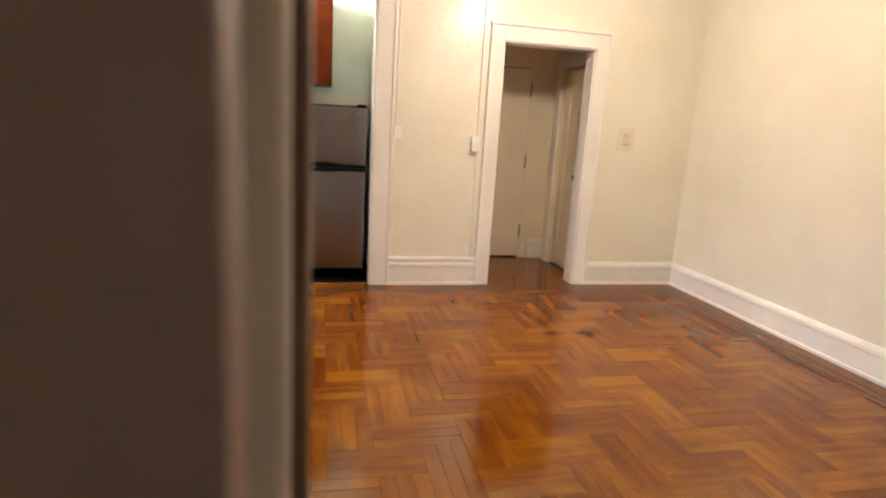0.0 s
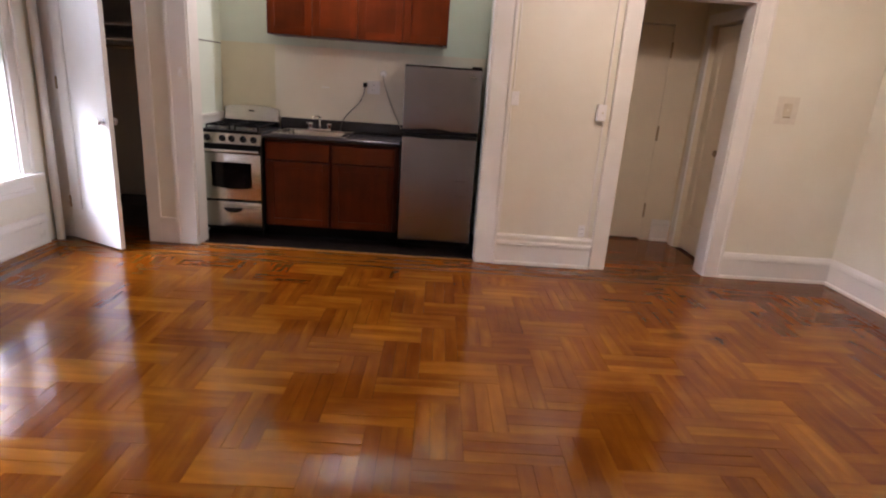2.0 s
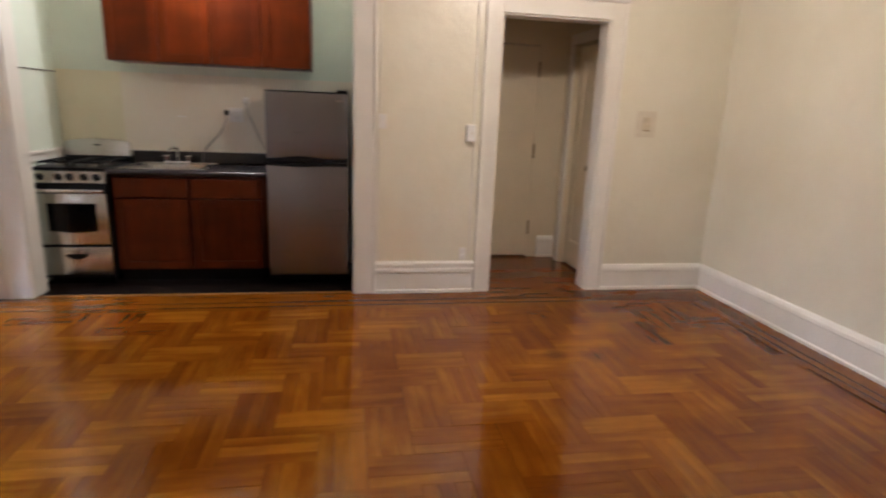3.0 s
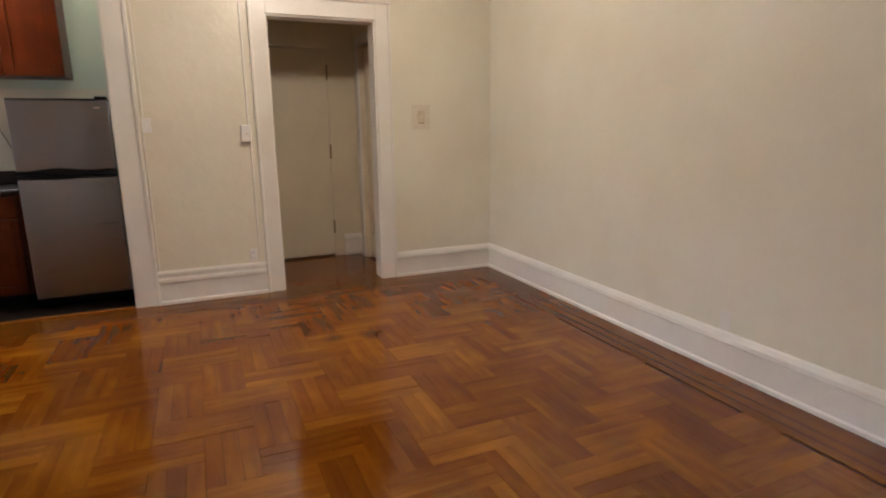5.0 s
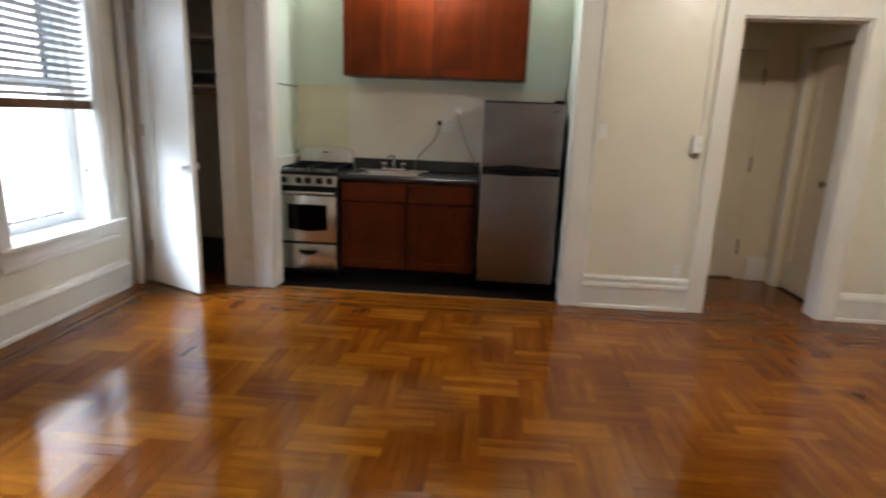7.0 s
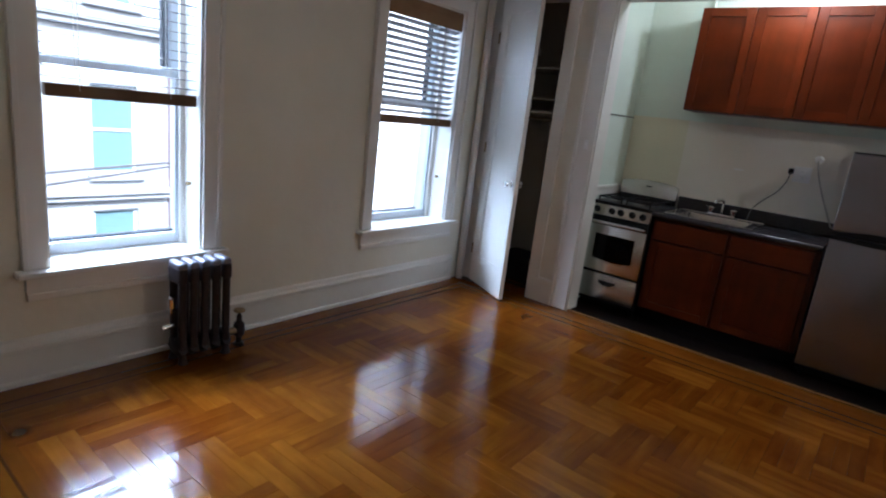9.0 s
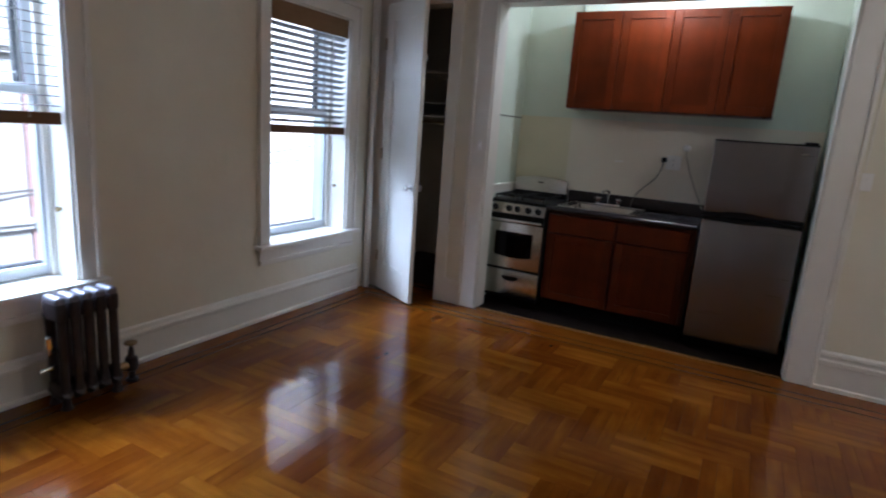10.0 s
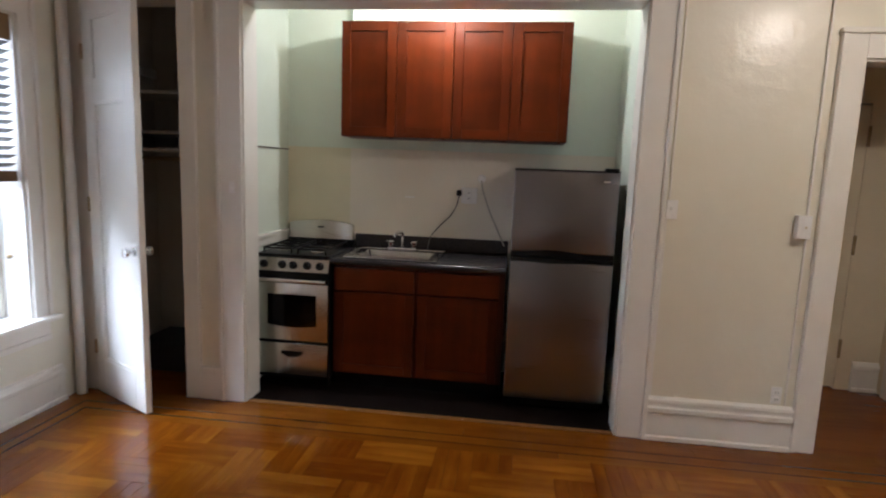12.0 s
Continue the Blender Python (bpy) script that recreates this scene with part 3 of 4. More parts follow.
hall_door = thing("hall_door", (HALL_R + 0.045, 0.225, 0.012), "cream panelled door, closed, in the hall", "door", "", 90)
panel_leaf(hall_door, 0.680, 2.02, HALLPAINT)
bm = lathe(bmesh.new(), KNOB, (0, 0, 0), "y", 20)
bmesh.ops.rotate(bm, verts=bm.verts, matrix=Matrix.Rotation(math.pi, 3, "Z"))
bmesh.ops.translate(bm, verts=bm.verts, vec=(0.205, 0, 0.96))
part("knob", bm, BRASS, hall_door, "round brass door knob", True)
bm = bmesh.new()
box(bm, HALL_R - 0.022, HALL_R, T + 0.004, 0.225, 0, 2.14, 0.004)
box(bm, HALL_R - 0.022, HALL_R, 0.905, 0.995, 0, 2.14, 0.004)
box(bm, HALL_R - 0.022, HALL_R, 0.225, 0.905, 2.045, 2.14, 0.004)
casing("trim_hall_door", bm, "cream painted door casing in the hall")

linen = thing("hall_closet_door", (-2.095, HALL_B + 0.004, 0.018), "flat cream painted hall closet door, closed", "door")
part("door_leaf", one(0, 0.872, -0.004, 0.030, 0, 2.02, 0.004), HALLPAINT, linen)
for z in (0.22, 0.98, 1.74):
    part("hinge", boxes((0.868, 0.886, -0.016, -0.002, z, z + 0.14, 0.003)), BRASS, linen, "dull brass surface hinge")

entry_door = thing("entrance_door", (ENT0 + 0.012, SOUTH - 0.095, 0.010), "dark brown painted entrance door leaf with a cream edge", "door")
leaf = -3.418 - ENT0 - 0.012
part("door_leaf", one(0, leaf, -0.030, 0, 0, 2.05, 0.003), DOORBROWN, entry_door)
part("edge_strip", one(leaf - 0.010, leaf + 0.010, 0.020, 0.040, 0, 2.05, 0.004), TRIM, entry_door, "cream painted edge strip")
part("edge_rebate", one(0, leaf - 0.004, 0.0, 0.030, 0, 2.05, 0.002), TRIM, entry_door, "cream painted inner face")
part("edge_stop", one(leaf - 0.004, leaf + 0.016, 0.044, 0.075, 0, 2.05, 0.004), CASING_BROWN, entry_door, "brown rubbed edge stop")
for z in (0.25, 1.0, 1.75):
    part("hinge", lathe(bmesh.new(), [(0.008, 0), (0.008, 0.1)], (-0.002, -0.036, z), "z", 10), BRASS, entry_door)

# riser pipe in the corner
solo("riser_pipe", tube(bmesh.new(), [(XL + 0.045, -0.100, 0.0), (XL + 0.045, -0.100, CEIL)], 0.030, 16), TRIM, "white painted heating riser pipe in the corner", "pipe", "", True)


# ---------------------------------------------------------------- kitchenette
def shaker_door(parent, name, x0, x1, y, z0, z1, rail=0.062, th=0.020, label=""):
    """Frame-and-panel cabinet front, its face at y."""
    d = part(name, one(x0 + rail - 0.004, x1 - rail + 0.004, y + 0.009, y + th - 0.003, z0 + rail - 0.004, z1 - rail + 0.004), CHERRY, parent, label)
    part("stile", one(x0, x0 + rail, y, y + th, z0, z1, 0.0025), CHERRY, d)
    part("stile", one(x1 - rail, x1, y, y + th, z0, z1, 0.0025), CHERRY, d)
    part("rail", one(x0 + rail, x1 - rail, y + 0.0006, y + th, z0, z0 + rail, 0.002), CHERRY_H, d)
    part("rail", one(x0 + rail, x1 - rail, y + 0.0006, y + th, z1 - rail, z1, 0.002), CHERRY_H, d)
    return d


def upper_cabinet(x0, x1):
    w, d, h = x1 - x0, BACK - 0.002 - 0.57, 0.755
    c = thing("wall_cabinet", (x0, 0.57, 1.695), "cherry-stained wooden wall cabinet with two closed doors", "cabinet", "kitchen wall cabinets")
    part("body", boxes((0.001, w - 0.001, 0.022, d, 0, h, 0.002)), CHERRY_DARK, c)
    n = 2
    for i in range(n):
        shaker_door(c, "door", i * w / n + 0.002, (i + 1) * w / n - 0.002, 0.0, 0.004, h - 0.004)
    for i in (0.46, 0.93):
        part("door_bumper", one(w * i - 0.012, w * i + 0.012, 0.004, 0.030, -0.008, 0.0, 0.002), CHERRY_DARK, c)
    return c


upper_cabinet(-4.818, -4.062)
upper_cabinet(-4.061, -3.305)

CX0, CX1, CTOP = -4.790, -3.650, 0.895
base = thing("sink_base_cabinet", (CX0, 0.325, 0.0), "dark cherry-stained sink base cabinet with two doors", "cabinet")
bw = CX1 - CX0
part("body", boxes((0.0, bw, 0.021, 0.565, 0.105, CTOP - 0.04, 0.002)), CHERRY_DARK, base)
part("toe_kick", one(0.0, bw, 0.085, 0.56, 0.0, 0.105), KICK, base, "black recessed toe kick")
for a, b in ((0.022, 0.5 * bw - 0.018), (0.5 * bw + 0.008, bw - 0.036)):
    dr = part("drawer_front", one(a, b, 0.0, 0.020, 0.685, 0.835, 0.004), CHERRY_H, base)
    shaker_door(base, "door", a, b, 0.0, 0.118, 0.672, 0.058)

# worktop with a hole for the sink
SX0, SX1, SY0, SY1 = 0.100, 0.660, 0.075, 0.485
wt = thing("worktop", (CX0, 0.300, CTOP - 0.038), "charcoal laminate worktop with upstand and sink cut-out", "worktop")
wd = BACK - 0.300 - 0.002
part("slab", boxes((-0.004, SX0, 0, wd, 0, 0.038), (SX1, bw + 0.000, 0, wd, 0, 0.038), (SX0, SX1, 0, SY0, 0, 0.038), (SX0, SX1, SY1, wd, 0, 0.038)), COUNTER, wt)
part("front_edge", tube(bmesh.new(), [(-0.004, 0.002, 0.019), (bw, 0.002, 0.019)], 0.0188, 14), COUNTER, wt, "", True)
part("upstand", one(-0.004, bw, wd - 0.020, wd, 0.038, 0.138, 0.005), COUNTER, wt, "charcoal laminate upstand")

sink = thing("kitchen_sink", (CX0, 0.300, CTOP), "single stainless steel drop-in kitchen sink, empty", "sink")
bm = bmesh.new()
r = 0.028
box(bm, SX0 - r, SX0 + 0.035, SY0 - r, SY1 + r, 0.0, 0.006, 0.003)
box(bm, SX1 - 0.035, SX1 + r, SY0 - r, SY1 + r, 0.0, 0.006, 0.003)
box(bm, SX0 + 0.035, SX1 - 0.035, SY0 - r, SY0 + 0.03, 0.0, 0.006, 0.003)
box(bm, SX0 + 0.035, SX1 - 0.035, SY1 - 0.06, SY1 + r, 0.0, 0.006, 0.003)
part("rim", bm, SINKSTEEL, sink)
part("bead", tube(bmesh.new(), [(SX0 - r, SY0 - r, 0.006), (SX1 + r, SY0 - r, 0.006), (SX1 + r, SY1 + r, 0.006), (SX0 - r, SY1 + r, 0.006), (SX0 - r, SY0 - r, 0.006)], 0.006, 8), SINKSTEEL, sink, "rolled steel edge", True)
bm = bmesh.new()
ix0, ix1, iy0, iy1, dep = SX0 + 0.033, SX1 - 0.033, SY0 + 0.028, SY1 - 0.058, -0.165
top = [bm.verts.new(p) for p in ((ix0, iy0, 0.004), (ix1, iy0, 0.004), (ix1, iy1, 0.004), (ix0, iy1, 0.004))]
low = [bm.verts.new((x + sx * 0.025, y + sy * 0.025, dep)) for x, y, sx, sy in ((ix0, iy0, 1, 1), (ix1, iy0, -1, 1), (ix1, iy1, -1, -1), (ix0, iy1, 1, -1))]
for k in range(4):
    bm.faces.new((top[k], low[k], low[(k + 1) % 4], top[(k + 1) % 4]))
bm.faces.new(low[::-1])
bmesh.ops.bevel(bm, geom=[e for e in bm.edges if all(v in low for v in e.verts) or (e.verts[0] in top) != (e.verts[1] in top)], offset=0.022, segments=3, affect="EDGES")
bmesh.ops.recalc_face_normals(bm, faces=bm.faces)
bmesh.ops.solidify(bm, geom=bm.faces, thickness=0.0015)
part("basin", bm, SINKSTEEL, sink)
part("drain", lathe(bmesh.new(), [(0.045, dep + 0.002), (0.045, dep + 0.006), (0.030, dep + 0.004)], (0.5 * (ix0 + ix1), 0.5 * (iy0 + iy1), 0), "z", 20), CHROME, sink, "", True)

fx, fy = CX0 + 0.38, 0.300 + SY1 - 0.015
faucet = thing("faucet", (fx, fy, CTOP + 0.006), "chrome kitchen faucet with two lever handles", "faucet")
part("base_plate", one(-0.105, 0.105, -0.026, 0.026, 0.0, 0.022, 0.008), CHROME, faucet, "", True)
part("spout", tube(bmesh.new(), [(0, 0, 0.02), (0, 0, 0.105), (0, -0.010, 0.126), (-0.008, -0.035, 0.137), (-0.020, -0.085, 0.138), (-0.030, -0.130, 0.128), (-0.032, -0.136, 0.112)], 0.0115, 12), CHROME, faucet, "", True)
for s in (-1, 1):
    hd = part("handle", lathe(bmesh.new(), [(0.020, 0.020), (0.018, 0.040), (0.022, 0.046), (0.024, 0.062), (0.014, 0.070)], (s * 0.085, 0, 0), "z", 16), CHROME, faucet, "", True)
    part("lever", tube(bmesh.new(), [(s * 0.085, 0.0, 0.060), (s * 0.115, -0.030, 0.066)], 0.006, 8), CHROME, hd)

# gas range
RX, RW = -5.300, 0.505
rng = thing("gas_range", (RX, 0.275, 0.0), "small stainless steel and black gas range, oven closed", "stove")
part("body", boxes((0.004, RW - 0.004, 0.030, 0.600, 0.055, 0.885, 0.004)), BLACK, rng, "black enamelled body")
part("base", one(0.020, RW - 0.020, 0.070, 0.590, 0.0, 0.055), KICK, rng)
door = part("oven_door", one(0.006, RW - 0.006, 0.0, 0.030, 0.325, 0.715, 0.006), STEEL_H, rng, "brushed steel oven door", True)
bm = bmesh.new()
outline = []
for i in range(13):
    f = i / 12
    outline.append((0.085 + f * (RW - 0.170), 0.432 - 0.016 * math.sin(math.pi * f)))
outline += [(RW - 0.085, 0.640), (0.085, 0.640)]
vs = [bm.verts.new((x, -0.003, z)) for x, z in outline]
ws = [bm.verts.new((x, 0.004, z)) for x, z in outline]
bm.faces.new(vs)
for k in range(len(vs)):
    bm.faces.new((vs[k], vs[(k + 1) % len(vs)], ws[(k + 1) % len(vs)], ws[k]))
bmesh.ops.recalc_face_normals(bm, faces=bm.faces)
part("oven_window", bm, OVENGLASS, door, "black glass oven window")
bm = bmesh.new()
tube(bm, [(0.012, -0.034, 0.738), (RW - 0.012, -0.034, 0.738)], 0.014, 12)
box(bm, 0.014, 0.040, -0.034, 0.012, 0.726, 0.750, 0.004)
box(bm, RW - 0.040, RW - 0.014, -0.034, 0.012, 0.726, 0.750, 0.004)
part("oven_handle", bm, STEEL_H, rng, "steel bar handle", True)
part("vent_strip", one(0.006, RW - 0.006, 0.012, 0.030, 0.722, 0.790), BLACK, rng, "black vent strip")
drawer = part("broiler_drawer", one(0.006, RW - 0.006, 0.002, 0.030, 0.085, 0.305, 0.006), STEEL_H, rng, "brushed steel broiler drawer", True)
bm = bmesh.new()
hx = 0.5 * RW
pts = [(hx - 0.075, 0.252), (hx + 0.075, 0.252), (hx + 0.072, 0.232), (hx + 0.030, 0.212), (hx - 0.030, 0.212), (hx - 0.072, 0.232)]
vs = [bm.verts.new((x, -0.004, z)) for x, z in pts]
ws = [bm.verts.new((x, 0.006, z)) for x, z in pts]
bm.faces.new(vs)
for k in range(6):
    bm.faces.new((vs[k], vs[(k + 1) % 6], ws[(k + 1) % 6], ws[k]))
bmesh.ops.recalc_face_normals(bm, faces=bm.faces)
part("finger_pull", bm, BLACKPLASTIC, drawer, "black recessed finger pull")
bm = bmesh.new()
v = [bm.verts.new(p) for p in ((0.004, -0.004, 0.795), (RW - 0.004, -0.004, 0.795), (RW - 0.004, 0.028, 0.878), (0.004, 0.028, 0.878), (0.004, 0.06, 0.795), (RW - 0.004, 0.06, 0.795), (RW - 0.004, 0.06, 0.878), (0.004, 0.06, 0.878))]
for f in ((0, 1, 2, 3), (4, 7, 6, 5), (0, 4, 5, 1), (3, 2, 6, 7), (0, 3, 7, 4), (1, 5, 6, 2)):
    bm.faces.new([v[i] for i in f])
bmesh.ops.recalc_face_normals(bm, faces=bm.faces)
panel = part("control_panel", bm, STEEL_H, rng, "sloping steel control panel")
for i, f in enumerate((0.11, 0.36, 0.51, 0.70, 0.87)):
    bm = lathe(bmesh.new(), [(0.026, 0.0), (0.026, 0.006), (0.019, 0.010), (0.017, 0.030), (0.012, 0.034)], (0, 0, 0), "y", 16)
    box(bm, -0.004, 0.004, -0.038, -0.010, -0.018, 0.018, 0.002)
    bmesh.ops.rotate(bm, verts=bm.verts, matrix=Matrix.Rotation(radians(-21), 3, "X"))
    bmesh.ops.translate(bm, verts=bm.verts, vec=(f * RW, 0.011, 0.836))
    part("control_knob", bm, BLACKPLASTIC, panel, "black control knob", True)
part("cooktop", one(0.0, RW, 0.020, 0.560, 0.885, 0.905, 0.007), BLACK, rng, "black enamelled cooktop", True)
for bx in (0.135, RW - 0.135):
    for by in (0.165, 0.415):
        part("burner", lathe(bmesh.new(), [(0.045, 0.903), (0.045, 0.910), (0.034, 0.914), (0.034, 0.922), (0.012, 0.926)], (bx, by, 0), "z", 20), STEEL_H, rng, "round gas burner with cap", True)
for gx in (0.135, RW - 0.135):
    bm = bmesh.new()
    gz = 0.938
    for k in (-0.095, 0.095):
        tube(bm, [(gx + k, 0.055, gz), (gx + k, 0.525, gz)], 0.006, 6)
    for yy in (0.055, 0.165, 0.29, 0.415, 0.525):
        tube(bm, [(gx - 0.095, yy, gz), (gx + 0.095, yy, gz)], 0.006, 6)
    for k in (-0.095, 0.095):
        for yy in (0.055, 0.525):
            tube(bm, [(gx + k, yy, gz), (gx + k, yy, 0.905)], 0.006, 6)
    part("grate", bm, IRON, rng, "black cast iron grate", True)
bm = bmesh.new()
prof = []
for i in range(17):
    f = i / 16
    prof.append((f * RW, 1.055 + 0.030 * math.sin(math.pi * f) ** 0.6))
vs = [bm.verts.new((0.006, 0.556, 0.945))] + [bm.verts.new((min(max(x, 0.006), RW - 0.006), 0.566, z)) for x, z in prof] + [bm.verts.new((RW - 0.006, 0.556, 0.945))]
ws = [bm.verts.new((w.co.x, 0.600, w.co.z)) for w in vs]
bm.faces.new(vs)
bm.faces.new(ws[::-1])
for k in range(len(vs)):
    bm.faces.new((vs[k], ws[k], ws[(k + 1) % len(vs)], vs[(k + 1) % len(vs)]))
bmesh.ops.recalc_face_normals(bm, faces=bm.faces)
bg = part("backguard", bm, STEEL_H, rng, "curved steel backguard")
part("badge", one(hx - 0.022, hx + 0.022, 0.556, 0.564, 1.030, 1.040), BLACK, bg, "small dark badge")
part("backguard_base", one(0.004, RW - 0.004, 0.552, 0.604, 0.900, 0.950, 0.003), BLACK, rng, "black lower backguard")

# fridge
FX, FW = -3.628, 0.618
fr = thing("refrigerator", (FX, 0.215, 0.0), "stainless steel top-freezer refrigerator with black sides", "refrigerator")
part("cabinet_body", one(0.004, FW - 0.004, 0.060, 0.650, 0.030, 1.520, 0.006), BLACKPLASTIC, fr, "black cabinet body")
part("toe_grille", boxes(*[(0.02, FW - 0.02, 0.045, 0.062, 0.028 + 0.014 * i, 0.036 + 0.014 * i) for i in range(4)]), KICK, fr, "black toe grille")
fd = part("fridge_door", one(0.0, FW, 0.0, 0.056, 0.085, 0.963, 0.010, 3), STEEL_V, fr, "brushed steel lower door", True)
zd = part("freezer_door", one(0.0, FW, 0.0, 0.056, 1.018, 1.510, 0.010, 3), STEEL_V, fr, "brushed steel freezer door", True)


def scoop(z_mid, sign):
    """Black full-width grip that bows at its middle."""
    bm = bmesh.new()
    rows = []
    for i in range(25):
        f = i / 24
        bow = 0.020 * math.sin(math.pi * min(1.0, f * 1.25)) ** 2 if f < 0.8 else 0.0
        a, b = (z_mid, z_mid + 0.024 + bow) if sign > 0 else (z_mid - 0.022 - 0.6 * bow, z_mid)
        x = 0.002 + f * (FW - 0.004)
        rows.append([bm.verts.new(p) for p in ((x, -0.006, a), (x, -0.006, b), (x, 0.052, b), (x, 0.052, a))])
    for p, q in zip(rows, rows[1:]):
        for k in range(4):
            bm.faces.new((p[k], p[(k + 1) % 4], q[(k + 1) % 4], q[k]))
    bm.faces.new(rows[0])
    bm.faces.new(rows[-1][::-1])
    bmesh.ops.recalc_face_normals(bm, faces=bm.faces)
    return bm


part("grip", scoop(0.992, 1), BLACKPLASTIC, zd, "black moulded door grip", True)
part("grip", scoop(0.987, -1), BLACKPLASTIC, fd, "black moulded door grip", True)
part("hinge_cap", one(FW - 0.085, FW - 0.008, 0.010, 0.075, 1.518, 1.536, 0.005), BLACKPLASTIC, fr, "black hinge cap")
part("top_trim", one(0.0, FW, 0.002, 0.058, 1.511, 1.520, 0.002), BLACKPLASTIC, fr, "black top trim")
part("badge", one(FW - 0.095, FW - 0.055, -0.003, 0.002, 1.453, 1.461), CHROME, zd, "small chrome badge")
for x in (0.05, FW - 0.05):
    part("foot", lathe(bmesh.new(), [(0.018, 0.0), (0.018, 0.030)], (x, 0.10, 0), "z", 12), BLACKPLASTIC, fr)
    part("foot", lathe(bmesh.new(), [(0.018, 0.0), (0.018, 0.030)], (x, 0.54, 0), "z", 12), BLACKPLASTIC, fr)

# wall boards of the kitchenette
bm = bmesh.new()
box(bm, SIDE_X + 0.002, -4.84, BACK - 0.010, BACK, 0.0, 1.625, 0.002)
structure("trim_backsplash_board", bm, BOARD, "cream painted backsplash board behind the range")
structure("trim_splash_panel", one(-4.84, ALC1 + 0.028, BACK - 0.014, BACK, 0.9, 1.625, 0.002), SPLASH, "off-white splash panel above the worktop")
structure("trim_side_rail", boxes((SIDE_X, SIDE_X + 0.022, T + 0.006, BACK - 0.012, 0.985, 1.012, 0.004), (SIDE_X, SIDE_X + 0.010, T + 0.006, BACK - 0.012, 0.930, 0.985, 0.003)), TRIM, "white painted ledge rail on the kitchenette side wall")
structure("trim_side_groove", boxes((SIDE_X, SIDE_X + 0.008, T + 0.006, BACK - 0.012, 1.598, 1.606)), GREYCORD, "dark board joint on the kitchenette side wall")
solo("gas_pipe", tube(bmesh.new(), [(-4.83, BACK - 0.022, 2.36), (-4.83, BACK - 0.022, CEIL)], 0.014, 12), MINT, "mint painted vertical pipe above the cabinets", "pipe", "", True)


def outlet(name, at, rz, label, kind="duplex", w=0.072, h=0.116, material=PLASTIC, group=""):
    """Wall plate with its face towards local -y."""
    o = thing(name, at, label, "outlet" if kind == "duplex" else "switch", group, rz)
    part("plate", one(-w / 2, w / 2, -0.007, 0, -h / 2, h / 2, 0.003), material, o)
    if kind == "duplex":
        for s in (-1, 1):
            soc = part("socket", one(-0.017, 0.017, -0.011, -0.006, s * 0.020 - 0.014, s * 0.020 + 0.014, 0.004), material, o)
            part("slots", boxes((-0.008, -0.006, -0.0115, -0.0105, s * 0.020 - 0.005, s * 0.020 + 0.006), (0.006, 0.008, -0.0115, -0.0105, s * 0.020 - 0.005, s * 0.020 + 0.006)), BLACK, soc)
    elif kind == "toggle":
        part("toggle", one(-0.006, 0.006, -0.022, -0.006, -0.004, 0.014, 0.002), material, o)
    return o


outlet("wall_outlet", (-3.948, BACK - 0.015, 1.312), 0, "white double outlet plate with a plug in it", "duplex", 0.116, 0.116)
plug = thing("plug", (0, 0, 0), "black plug with its cord hanging to the worktop", "plug")
part("plug_body", boxes((-4.038, -4.003, BACK - 0.062, BACK - 0.023, 1.310, 1.350, 0.006)), BLACKPLASTIC, plug)


def cord(name, pts, radius, material, label, parent=None):
    bm = bmesh.new()
    fine = []
    for i in range(len(pts) - 1):
        p = [Vector(pts[max(0, min(len(pts) - 1, i + k))]) for k in (-1, 0, 1, 2)]
        for s in range(6):
            u = s / 6
            fine.append(0.5 * ((2 * p[1]) + (p[2] - p[0]) * u + (2 * p[0] - 5 * p[1] + 4 * p[2] - p[3]) * u * u + (3 * p[1] - p[0] - 3 * p[2] + p[3]) * u ** 3))
    fine.append(Vector(pts[-1]))
    if parent:
        return part(name, tube(bm, fine, radius, 6), material, parent, label, True)
    return solo(name, tube(bm, fine, radius, 6), material, label, "cord", "", True)


cord("cord", [(-4.020, BACK - 0.055, 1.312), (-4.033, BACK - 0.070, 1.24), (-4.078, BACK - 0.055, 1.16), (-4.148, BACK - 0.045, 1.09), (-4.218, BACK - 0.045, 1.00), (-4.238, BACK - 0.05, CTOP + 0.005)], 0.0045, GREYCORD, "black power cord", plug)
solo("socket_box", lathe(bmesh.new(), [(0.030, 0.0), (0.030, 0.016), (0.018, 0.024), (0.018, 0.036)], (-3.863, BACK - 0.014, 1.437), "y", 20), PLASTIC, "small round white socket on the splash panel", "outlet", "", True)
cord("fridge_cord", [(-3.863, BACK - 0.045, 1.43), (-3.848, BACK - 0.050, 1.35), (-3.793, BACK - 0.04, 1.20), (-3.728, BACK - 0.04, 1.06), (-3.678, BACK - 0.04, 0.96)], 0.0055, plain("tan_cord", (0.42, 0.38, 0.31), 0.5), "pale flex running down behind the refrigerator")
solo("hook_bar", one(-4.42, -4.35, BACK - 0.020, BACK - 0.014, 1.280, 1.290, 0.001), PLASTIC, "small white strip on the splash panel", "hook")

# ceiling lamps
def ceiling_lamp(at, r, label):
    o = thing("ceiling_lamp", (at[0], at[1], CEIL), label, "lamp")
    part("canopy", lathe(bmesh.new(), [(0.075, 0.0), (0.075, -0.012), (0.045, -0.030), (0.020, -0.040), (0.020, -0.055)], (0, 0, 0), "z", 28), BRASS, o, "dull brass canopy", True)
    part("shade", lathe(bmesh.new(), [(0.05, -0.055), (r, -0.062), (r * 1.02, -0.075), (r * 0.92, -0.105), (r * 0.62, -0.128), (0.01, -0.138)], (0, 0, 0), "z", 32), OPAL, o, "opal glass shade, lit", True)
    return o


